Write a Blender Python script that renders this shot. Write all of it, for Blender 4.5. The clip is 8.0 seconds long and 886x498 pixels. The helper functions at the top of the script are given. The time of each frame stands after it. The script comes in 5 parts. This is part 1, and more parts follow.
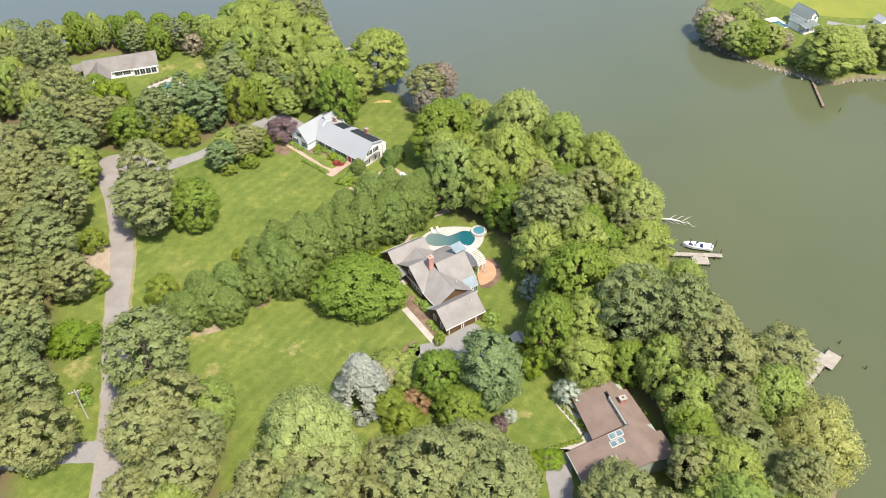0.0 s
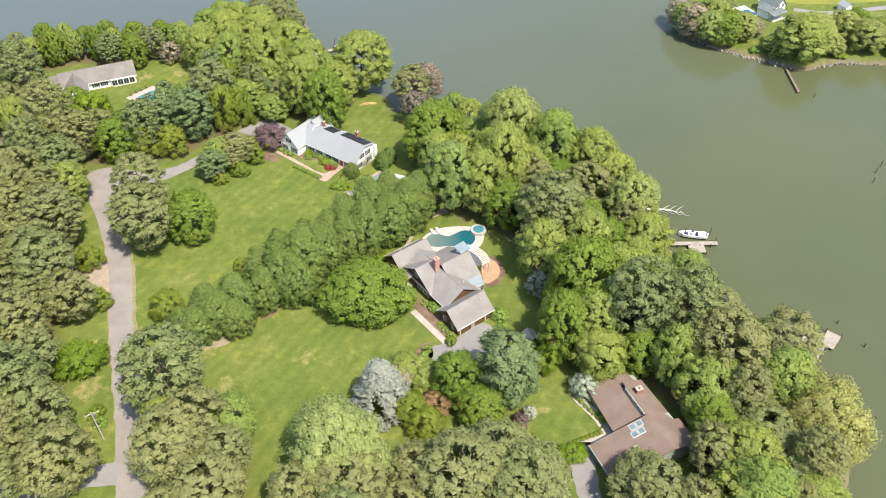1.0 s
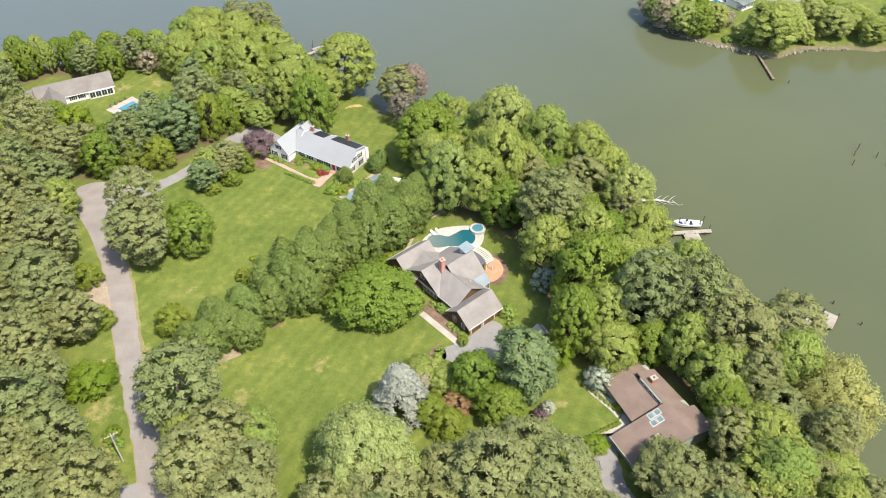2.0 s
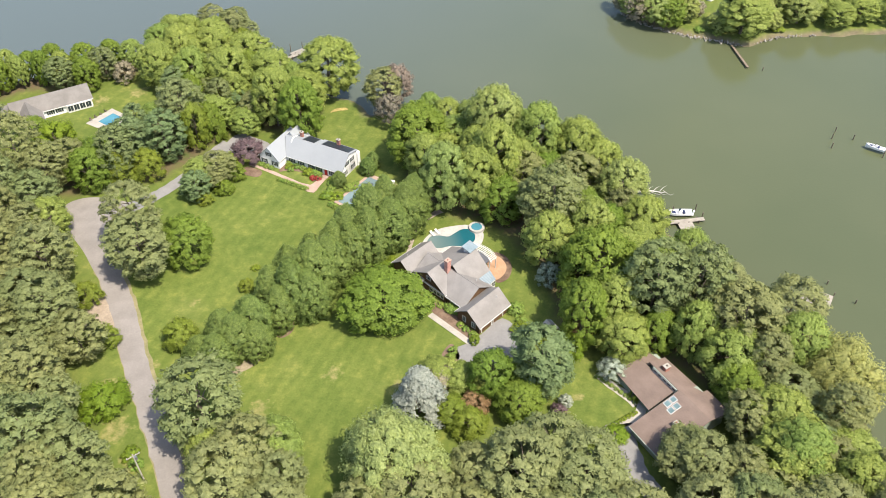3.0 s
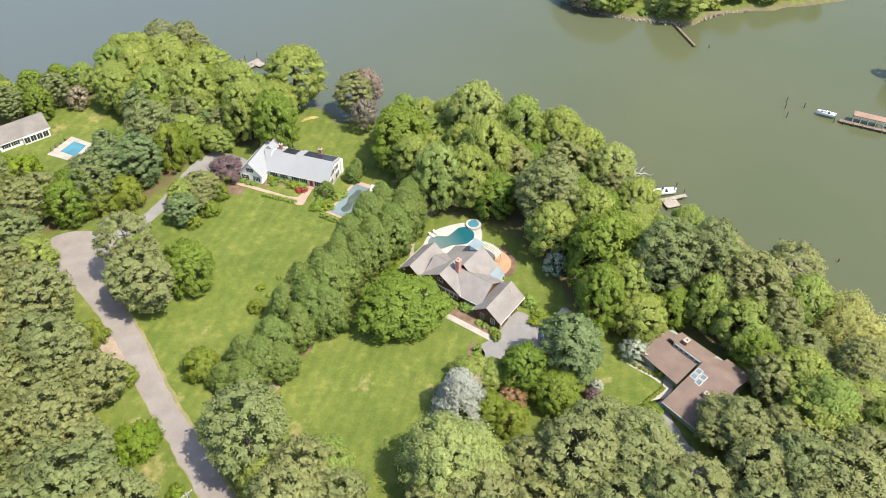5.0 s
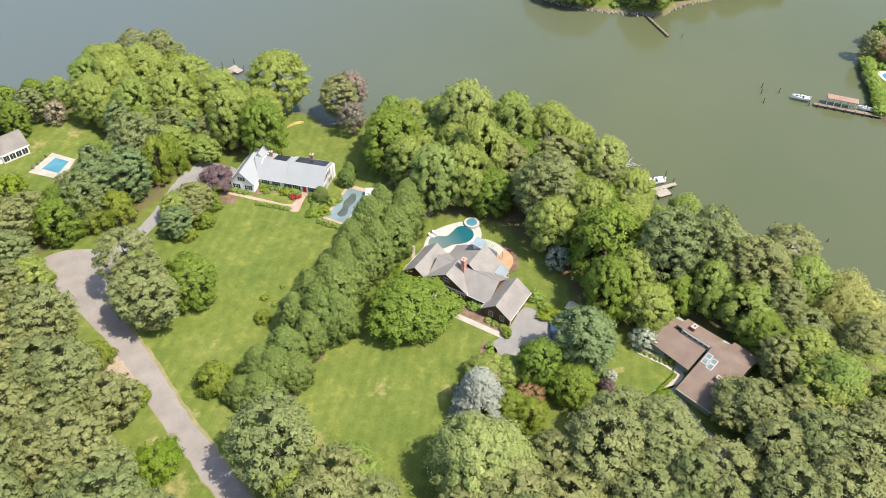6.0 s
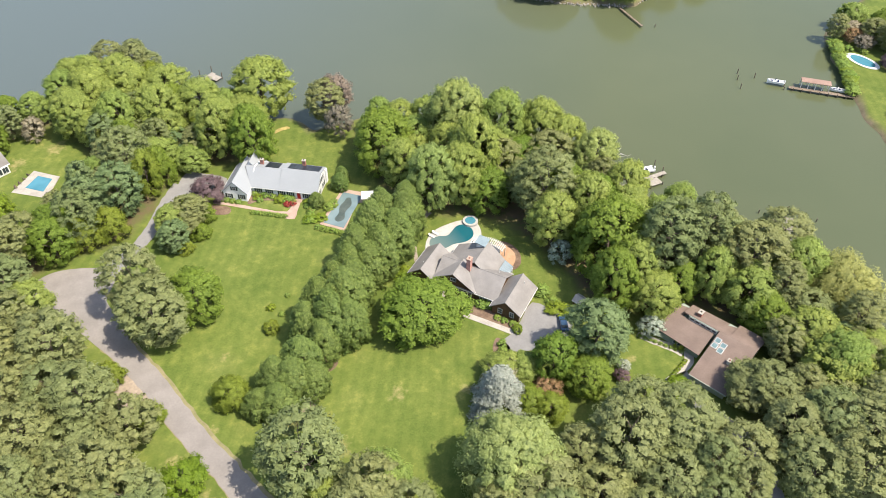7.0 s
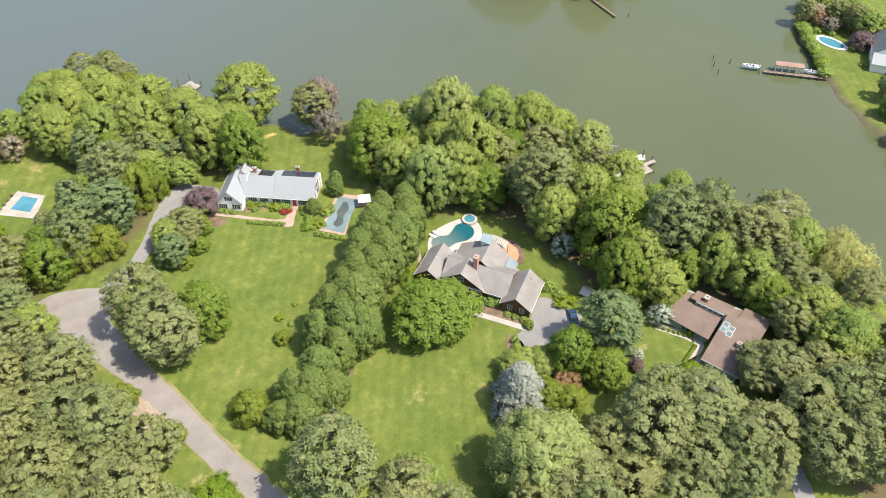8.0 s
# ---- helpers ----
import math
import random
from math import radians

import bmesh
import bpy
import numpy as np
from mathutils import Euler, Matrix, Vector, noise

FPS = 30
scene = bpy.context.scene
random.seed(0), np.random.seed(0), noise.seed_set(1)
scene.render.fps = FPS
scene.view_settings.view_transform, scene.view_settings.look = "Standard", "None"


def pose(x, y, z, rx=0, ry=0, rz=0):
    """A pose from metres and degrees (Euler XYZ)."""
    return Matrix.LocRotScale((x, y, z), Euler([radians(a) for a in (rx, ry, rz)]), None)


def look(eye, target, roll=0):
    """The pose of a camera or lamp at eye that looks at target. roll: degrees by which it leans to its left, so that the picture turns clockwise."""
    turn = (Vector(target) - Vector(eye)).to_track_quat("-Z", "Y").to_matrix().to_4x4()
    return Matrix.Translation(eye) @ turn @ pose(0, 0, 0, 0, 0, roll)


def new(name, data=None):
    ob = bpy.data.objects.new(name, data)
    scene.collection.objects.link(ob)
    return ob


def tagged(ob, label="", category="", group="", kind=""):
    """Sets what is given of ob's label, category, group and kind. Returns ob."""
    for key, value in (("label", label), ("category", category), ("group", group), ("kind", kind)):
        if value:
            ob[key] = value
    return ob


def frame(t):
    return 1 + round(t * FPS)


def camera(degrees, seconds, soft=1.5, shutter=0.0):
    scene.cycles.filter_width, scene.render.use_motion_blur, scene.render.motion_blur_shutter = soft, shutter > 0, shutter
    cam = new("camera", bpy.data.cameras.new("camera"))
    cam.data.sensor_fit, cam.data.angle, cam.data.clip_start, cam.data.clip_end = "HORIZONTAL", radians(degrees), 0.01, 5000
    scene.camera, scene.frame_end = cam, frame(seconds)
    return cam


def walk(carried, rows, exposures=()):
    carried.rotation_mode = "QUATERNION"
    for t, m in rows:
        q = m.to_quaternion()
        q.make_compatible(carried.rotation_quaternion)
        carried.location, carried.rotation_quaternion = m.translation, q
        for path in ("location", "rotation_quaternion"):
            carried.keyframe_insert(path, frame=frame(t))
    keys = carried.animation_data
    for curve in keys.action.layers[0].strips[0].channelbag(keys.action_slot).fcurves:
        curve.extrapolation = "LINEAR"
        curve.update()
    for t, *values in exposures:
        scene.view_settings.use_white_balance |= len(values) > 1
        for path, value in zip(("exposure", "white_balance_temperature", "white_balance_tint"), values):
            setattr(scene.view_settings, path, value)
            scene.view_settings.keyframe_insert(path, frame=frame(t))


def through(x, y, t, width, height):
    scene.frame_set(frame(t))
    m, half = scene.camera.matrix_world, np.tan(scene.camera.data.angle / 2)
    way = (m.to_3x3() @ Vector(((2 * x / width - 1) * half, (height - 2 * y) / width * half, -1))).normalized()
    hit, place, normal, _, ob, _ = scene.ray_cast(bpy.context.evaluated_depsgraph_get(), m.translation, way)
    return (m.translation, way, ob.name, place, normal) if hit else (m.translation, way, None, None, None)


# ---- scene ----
cam = camera(58.49, 8.0, soft=0.6)
# t, x, y, z, yaw, pitch, roll
ROWS = [
    (0.0, 0.01, 0.01, 135.98, -0.000, -41.480, -0.074),
    (0.5, -5.66, 0.39, 136.92, -2.053, -41.709, -0.059),
    (1.0, -11.36, 0.93, 137.78, -4.125, -41.913, -0.031),
    (1.5, -17.07, 1.64, 138.56, -6.215, -42.094, 0.009),
    (2.0, -22.78, 2.52, 139.28, -8.322, -42.256, 0.058),
    (2.5, -28.49, 3.58, 139.95, -10.446, -42.403, 0.113),
    (3.0, -34.18, 4.85, 140.56, -12.584, -42.538, 0.172),
    (3.5, -39.83, 6.32, 141.13, -14.737, -42.666, 0.232),
    (4.0, -45.45, 8.01, 141.67, -16.903, -42.790, 0.292),
    (4.5, -51.01, 9.94, 142.19, -19.082, -42.913, 0.349),
    (5.0, -56.52, 12.11, 142.69, -21.271, -43.039, 0.401),
    (5.5, -61.95, 14.53, 143.18, -23.470, -43.172, 0.444),
    (6.0, -67.29, 17.21, 143.68, -25.678, -43.315, 0.478),
    (6.5, -72.54, 20.17, 144.18, -27.895, -43.472, 0.499),
    (7.0, -77.69, 23.42, 144.69, -30.118, -43.647, 0.505),
    (7.5, -82.72, 26.97, 145.24, -32.347, -43.844, 0.494),
    (8.0, -87.62, 30.82, 145.81, -34.581, -44.065, 0.463),
]
walk(cam, [(t, pose(x, y, z, 90 + pitch, 0, yaw) @ pose(0, 0, 0, 0, 0, roll)) for t, x, y, z, yaw, pitch, roll in ROWS],
     exposures=[(0.0, 1.13, 7050, 10), (8.0, 1.15, 7050, 10)])

# ---- daylight ----
SUN_AZ, SUN_EL = 145.0, 60.0  # degrees clockwise from +y, degrees above the horizon
world = bpy.data.worlds.new("sky")
scene.world = world
world.use_nodes = True
wn = world.node_tree.nodes
sky = wn.new("ShaderNodeTexSky")
sky.sky_type, sky.sun_disc = "NISHITA", False
sky.sun_elevation, sky.sun_rotation = radians(SUN_EL), radians(SUN_AZ)
sky.air_density, sky.dust_density, sky.ozone_density = 1.0, 1.5, 1.0
wn["Background"].inputs["Strength"].default_value = 0.15
world.node_tree.links.new(sky.outputs["Color"], wn["Background"].inputs["Color"])
sun_data = bpy.data.lights.new("sun", "SUN")
sun_data.energy, sun_data.angle, sun_data.color = 3.4, radians(0.53), (1.0, 0.94, 0.84)
sun = new("sun", sun_data)
sun_to = Vector((math.sin(radians(SUN_AZ)) * math.cos(radians(SUN_EL)), math.cos(radians(SUN_AZ)) * math.cos(radians(SUN_EL)), math.sin(radians(SUN_EL))))
sun.matrix_world = look(sun_to * 300, (0, 0, 0))


# ---- materials ----
def shader(name, rough=0.8, metal=0.0, spec=0.3):
    m = bpy.data.materials.new(name)
    m.use_nodes = True
    n = m.node_tree.nodes
    b = n["Principled BSDF"]
    b.inputs["Roughness"].default_value, b.inputs["Metallic"].default_value = rough, metal
    b.inputs["Specular IOR Level"].default_value = spec
    return m, n, m.node_tree.links, b


def noise_fac(n, l, scale, detail=4.0, src=None, rough=0.6):
    t = n.new("ShaderNodeTexNoise")
    t.inputs["Scale"].default_value, t.inputs["Detail"].default_value, t.inputs["Roughness"].default_value = scale, detail, rough
    if src:
        l.new(src, t.inputs["Vector"])
    return t.outputs["Fac"]


def ramp(n, l, fac, stops):
    r = n.new("ShaderNodeValToRGB")
    e = r.color_ramp.elements
    while len(e) < len(stops):
        e.new(0.5)
    for k, (p, c) in enumerate(stops):
        e[k].position, e[k].color = p, (*c, 1)
    l.new(fac, r.inputs["Fac"])
    return r.outputs["Color"]


def mix(n, l, fac, a, b, mode="MIX"):
    m = n.new("ShaderNodeMix")
    m.data_type, m.blend_type = "RGBA", mode
    for sock, v in ((m.inputs["Factor"], fac), (m.inputs["A"], a), (m.inputs["B"], b)):
        if hasattr(v, "is_output"):
            l.new(v, sock)
        elif isinstance(v, (int, float)):
            sock.default_value = v
        else:
            sock.default_value = (*v, 1)
    return m.outputs["Result"]


def bump(n, l, b, height, strength, dist):
    k = n.new("ShaderNodeBump")
    k.inputs["Strength"].default_value, k.inputs["Distance"].default_value = strength, dist
    l.new(height, k.inputs["Height"])
    l.new(k.outputs["Normal"], b.inputs["Normal"])


def surface(name, dark, light, rough=0.8, big=0.25, fine=3.0, metal=0.0, relief=0.2, spec=0.3, grain=0.8):
    """Two scales of variation, stains and grain, in world metres."""
    m, n, l, b = shader(name, rough, metal, spec)
    pos = n.new("ShaderNodeNewGeometry").outputs["Position"]
    f1, f2 = noise_fac(n, l, big, 3.0, pos), noise_fac(n, l, fine, 5.0, pos)
    c = ramp(n, l, f1, ((0.3, dark), (0.7, light)))
    g = ramp(n, l, f2, ((0.25, (0.72, 0.72, 0.72)), (0.75, (1.15, 1.15, 1.15))))
    l.new(mix(n, l, grain, c, g, "MULTIPLY"), b.inputs["Base Color"])
    bump(n, l, b, f2, relief, 0.05)
    return m


def foliage(name, deep, bright, tip, through=0.25):
    """Leaves: each clump has a shade of its own, each tree a tint."""
    m, n, l, b = shader(name, 0.55, 0.0, 0.25)
    geo, info = n.new("ShaderNodeNewGeometry"), n.new("ShaderNodeObjectInfo")
    deep = tuple(0.5 * a + 0.5 * b for a, b in zip(deep, bright))
    tip = tuple(0.5 * a + 0.5 * b for a, b in zip(tip, bright))
    c = ramp(n, l, geo.outputs["Random Per Island"], ((0.0, deep), (0.6, bright), (1.0, tip)))
    tint = ramp(n, l, info.outputs["Random"], ((0.0, (0.82, 0.93, 0.9)), (0.5, (1.0, 1.0, 1.0)), (1.0, (1.02, 1.0, 0.95))))
    patch = noise_fac(n, l, 0.35, 2.0, geo.outputs["Position"])
    c = mix(n, l, 1.0, c, tint, "MULTIPLY")
    c = mix(n, l, 1.0, c, ramp(n, l, patch, ((0.3, (0.87, 0.89, 0.89)), (0.7, (1.06, 1.06, 1.0)))), "MULTIPLY")
    grain = noise_fac(n, l, 1.5, 4.0, geo.outputs["Position"], 0.7)
    c = mix(n, l, 1.0, c, ramp(n, l, grain, ((0.34, (0.7, 0.73, 0.7)), (0.66, (1.27, 1.24, 1.2)))), "MULTIPLY")
    l.new(c, b.inputs["Base Color"])
    bump(n, l, b, grain, 0.6, 0.35)
    tr = n.new("ShaderNodeBsdfTranslucent")
    l.new(c, tr.inputs["Color"])
    ms = n.new("ShaderNodeMixShader")
    ms.inputs["Fac"].default_value = through + 0.08
    l.new(b.outputs["BSDF"], ms.inputs[1])
    l.new(tr.outputs["BSDF"], ms.inputs[2])
    l.new(ms.outputs["Shader"], n["Material Output"].inputs["Surface"])
    return m


LEAF = {
    "oak": foliage("oak_leaves", (0.17, 0.23, 0.06), (0.3, 0.365, 0.095), (0.42, 0.465, 0.16), 0.36),
    "paleoak": foliage("young_oak_leaves", (0.19, 0.235, 0.067), (0.325, 0.375, 0.122), (0.44, 0.47, 0.2), 0.32),
    "cream": foliage("flowering_oak_leaves", (0.22, 0.25, 0.08), (0.345, 0.375, 0.14), (0.45, 0.465, 0.21), 0.25),
    "maple": foliage("maple_leaves", (0.12, 0.172, 0.025), (0.198, 0.28, 0.046), (0.29, 0.372, 0.08), 0.34),
    "lime": foliage("lime_leaves", (0.13, 0.19, 0.018), (0.2, 0.28, 0.028), (0.27, 0.35, 0.05), 0.3),
    "gold": foliage("golden_leaves", (0.13, 0.17, 0.022), (0.215, 0.27, 0.04), (0.3, 0.34, 0.07), 0.3),
    "willow": foliage("willow_leaves", (0.24, 0.25, 0.085), (0.37, 0.36, 0.125), (0.46, 0.43, 0.18), 0.30),
    "pine": foliage("pine_needles", (0.18, 0.2, 0.085), (0.262, 0.286, 0.122), (0.325, 0.345, 0.165), 0.3),
    "whitepine": foliage("white_pine_needles", (0.11, 0.16, 0.068), (0.19, 0.255, 0.112), (0.27, 0.335, 0.165), 0.25),
    "cedar": foliage("cedar_sprays", (0.075, 0.117, 0.034), (0.162, 0.225, 0.058), (0.270, 0.323, 0.104), 0.22),
    "spruce": foliage("blue_spruce_needles", (0.18, 0.205, 0.19), (0.29, 0.32, 0.302), (0.38, 0.41, 0.395), 0.1),
    "dogwood": foliage("white_blossom", (0.13, 0.18, 0.11), (0.34, 0.38, 0.32), (0.7, 0.71, 0.68), 0.10),
    "redbud": foliage("copper_leaves", (0.167, 0.116, 0.057), (0.317, 0.198, 0.110), (0.447, 0.314, 0.174), 0.20),
    "twig": foliage("bare_twigs", (0.176, 0.162, 0.105), (0.297, 0.257, 0.190), (0.405, 0.365, 0.291), 0.10),
    "mauve": foliage("mauve_buds", (0.15, 0.115, 0.095), (0.24, 0.19, 0.16), (0.32, 0.26, 0.22), 0.1),
    "plum": foliage("purple_plum_leaves", (0.085, 0.055, 0.07), (0.155, 0.105, 0.12), (0.24, 0.17, 0.185), 0.15),
    "azalea": foliage("red_azalea_bloom", (0.14, 0.06, 0.04), (0.4, 0.05, 0.05), (0.5, 0.1, 0.09), 0.15),
    "box": foliage("boxwood_leaves", (0.112, 0.182, 0.036), (0.224, 0.314, 0.069), (0.355, 0.428, 0.110), 0.15),
    "yellow": foliage("yellow_shrub_leaves", (0.14, 0.2, 0.02), (0.22, 0.29, 0.035), (0.3, 0.37, 0.06), 0.25),
}
BARK = surface("bark", (0.07, 0.055, 0.042), (0.17, 0.14, 0.11), 0.9, 0.8, 6.0, relief=0.6)
ROOF_GREY = surface("grey_shingle_roof", (0.19, 0.18, 0.173), (0.245, 0.232, 0.224), 0.85, 0.3, 5.0, relief=0.3, grain=0.5)
ROOF_PALE = surface("pale_metal_roof", (0.25, 0.268, 0.285), (0.275, 0.292, 0.308), 0.5, 0.15, 2.0, relief=0.02, grain=0.12)
ROOF_WEATHERED = surface("weathered_grey_shingle_roof", (0.15, 0.14, 0.13), (0.205, 0.192, 0.18), 0.85, 0.3, 5.0, relief=0.3, grain=0.5)
ROOF_BROWN = surface("brown_shingle_roof", (0.15, 0.112, 0.095), (0.20, 0.15, 0.128), 0.85, 0.3, 5.0, relief=0.3)
ROOF_DARK = surface("dark_slate_roof", (0.07, 0.08, 0.09), (0.12, 0.13, 0.14), 0.7, 0.3, 4.0)
SIDING_WHITE = surface("white_painted_siding", (0.72, 0.73, 0.74), (0.79, 0.79, 0.79), 0.6, 0.4, 6.0, relief=0.1, grain=0.3)
SIDING_BROWN = surface("brown_cedar_siding", (0.075, 0.042, 0.022), (0.13, 0.075, 0.04), 0.8, 0.6, 8.0)
SIDING_GREEN = surface("grey_green_siding", (0.22, 0.27, 0.23), (0.3, 0.35, 0.3), 0.75, 0.5, 6.0)
TRIM = surface("white_trim_paint", (0.56, 0.56, 0.55), (0.64, 0.64, 0.63), 0.5, 0.8, 8.0, relief=0.05)
SHUTTER = surface("dark_green_shutter_paint", (0.02, 0.035, 0.035), (0.035, 0.05, 0.05), 0.5)
RED_PAINT = surface("red_door_paint", (0.42, 0.02, 0.025), (0.5, 0.03, 0.03), 0.4)
BRICK = surface("red_brick", (0.28, 0.13, 0.10), (0.40, 0.2, 0.16), 0.85, 1.2, 9.0, relief=0.4)
ASPHALT = surface("weathered_asphalt", (0.195, 0.178, 0.166), (0.245, 0.226, 0.212), 0.9, 0.22, 2.5, grain=0.4)
ASPHALT_GREY = surface("grey_driveway_asphalt", (0.19, 0.186, 0.184), (0.23, 0.226, 0.224), 0.9, 0.3, 2.5, grain=0.4)
CONCRETE = surface("concrete_path", (0.3, 0.28, 0.25), (0.4, 0.375, 0.335), 0.85, 0.4, 3.0)
COPING = surface("pale_pool_paving", (0.34, 0.332, 0.312), (0.43, 0.422, 0.397), 0.8, 0.5, 4.0)
BRICK_PAVE = surface("brick_paving", (0.32, 0.225, 0.18), (0.4, 0.3, 0.245), 0.85, 0.5, 5.0)
TERRACOTTA = surface("terracotta_patio", (0.36, 0.215, 0.13), (0.43, 0.275, 0.175), 0.8, 0.5, 5.0)
MULCH = surface("mulch_bed", (0.11, 0.07, 0.05), (0.2, 0.14, 0.1), 0.95, 0.5, 4.0, relief=0.5)
DOCK_WOOD = surface("weathered_dock_boards", (0.24, 0.215, 0.185), (0.36, 0.33, 0.285), 0.85, 0.8, 6.0, relief=0.4)
OLD_BOARDS = surface("brown_dock_boards", (0.15, 0.115, 0.085), (0.24, 0.19, 0.145), 0.9, 0.8, 6.0, relief=0.4)
PILE_WOOD = surface("dark_pile_wood", (0.08, 0.065, 0.05), (0.16, 0.13, 0.1), 0.9, 1.0, 6.0)
GELCOAT = surface("white_gelcoat", (0.74, 0.75, 0.76), (0.8, 0.8, 0.8), 0.25, 0.5, 3.0, relief=0.02, spec=0.5)
NAVY = surface("navy_canvas", (0.015, 0.025, 0.07), (0.03, 0.045, 0.11), 0.7)
SOLAR = surface("solar_panel_glass", (0.018, 0.022, 0.032), (0.03, 0.034, 0.045), 0.3, 0.5, 3.0, relief=0.0, spec=0.4)
BLUE_ROOF = surface("blue_grey_metal_roof", (0.17, 0.225, 0.255), (0.23, 0.29, 0.32), 0.45, 0.5, 3.0)
GREY_AWNING = surface("charcoal_flat_roof", (0.085, 0.09, 0.105), (0.12, 0.125, 0.14), 0.8, 0.5, 3.0)
CAR_BLUE = surface("blue_car_paint", (0.03, 0.07, 0.13), (0.045, 0.09, 0.16), 0.25, 0.5, 3.0, 0.3, 0.0, 0.5)
CAR_BLACK = surface("black_car_paint", (0.012, 0.012, 0.014), (0.02, 0.02, 0.022), 0.25, 0.5, 3.0, 0.2, 0.0, 0.5)
CAR_SILVER = surface("silver_car_paint", (0.5, 0.52, 0.54), (0.6, 0.62, 0.63), 0.3, 0.5, 3.0, 0.4, 0.0, 0.5)
RUBBER = surface("tyre_rubber", (0.015, 0.015, 0.015), (0.03, 0.03, 0.03), 0.9)
CHROME = surface("bare_metal", (0.45, 0.46, 0.47), (0.58, 0.58, 0.58), 0.35, 1.0, 5.0, 0.9, 0.0)
STONE = surface("riprap_stone", (0.16, 0.15, 0.13), (0.3, 0.28, 0.25), 0.9, 0.6, 3.0)


def glass_pane(name, tint):
    m, n, l, b = shader(name, 0.08, 0.0, 0.5)
    pos = n.new("ShaderNodeNewGeometry").outputs["Position"]
    l.new(ramp(n, l, noise_fac(n, l, 0.7, 2.0, pos), ((0.3, tint), (0.7, tuple(min(1, v * 1.6) for v in tint)))), b.inputs["Base Color"])
    return m


GLASS = glass_pane("window_glass", (0.025, 0.033, 0.04))
SKYLIGHT = glass_pane("skylight_glass", (0.09, 0.14, 0.15))


def pool_water(name, deep, shallow):
    m, n, l, b = shader(name, 0.05, 0.0, 0.5)
    pos = n.new("ShaderNodeNewGeometry").outputs["Position"]
    l.new(ramp(n, l, noise_fac(n, l, 0.18, 2.0, pos), ((0.35, deep), (0.68, shallow))), b.inputs["Base Color"])
    bump(n, l, b, noise_fac(n, l, 2.0, 2.0, pos), 0.15, 0.05)
    return m


def deepening_water(name, shallow, deep, x0, x1):
    """A pool whose pale floor shows at the shallow end (x0) and fades into depth (x1)."""
    m, n, l, b = shader(name, 0.05, 0.0, 0.5)
    pos = n.new("ShaderNodeNewGeometry").outputs["Position"]
    axes = n.new("ShaderNodeSeparateXYZ")
    l.new(pos, axes.inputs["Vector"])
    reach = n.new("ShaderNodeMapRange")
    reach.inputs["From Min"].default_value, reach.inputs["From Max"].default_value = x0, x1
    l.new(axes.outputs["X"], reach.inputs["Value"])
    mid = tuple((p + q) / 2 for p, q in zip(shallow, deep))
    l.new(ramp(n, l, reach.outputs["Result"], ((0.0, shallow), (0.45, mid), (0.8, deep))), b.inputs["Base Color"])
    bump(n, l, b, noise_fac(n, l, 2.0, 2.0, pos), 0.15, 0.05)
    return m


KIDNEY_WATER = deepening_water("kidney_pool_water", (0.13, 0.175, 0.168), (0.01, 0.09, 0.115), -4.5, 7.5)
POOL = pool_water("pool_water", (0.01, 0.10, 0.13), (0.06, 0.2, 0.22))
POOL_BLUE = pool_water("blue_pool_water", (0.045, 0.17, 0.23), (0.075, 0.23, 0.3))
POOL_COVER = pool_water("covered_pool_water", (0.13, 0.185, 0.195), (0.18, 0.24, 0.25))
ALGAE = surface("dark_pool_debris", (0.05, 0.07, 0.065), (0.09, 0.11, 0.1), 0.5)


def make_water():
    m, n, l, b = shader("creek_water", 0.12, 0.0, 0.5)
    b.inputs["IOR"].default_value = 1.33
    pos = n.new("ShaderNodeNewGeometry").outputs["Position"]
    broad = noise_fac(n, l, 0.012, 3.0, pos)
    creek = ramp(n, l, broad, ((0.3, (0.071, 0.085, 0.044)), (0.7, (0.087, 0.098, 0.052))))
    # the sky's reflection is painted in: olive turns blue-grey towards the north-west bay
    out = n.new("ShaderNodeVectorMath")
    out.operation = "DOT_PRODUCT"
    out.inputs[1].default_value = (-0.0032, 0.0027, 0)
    l.new(pos, out.inputs[0])
    l.new(mix(n, l, ramp(n, l, out.outputs["Value"], ((0.25, (0, 0, 0)), (1.0, (1, 1, 1)))), creek, (0.083, 0.103, 0.1)), b.inputs["Base Color"])
    small = noise_fac(n, l, 1.1, 3.0, pos)
    bump(n, l, b, small, 0.22, 0.12)
    return m


WATER = make_water()


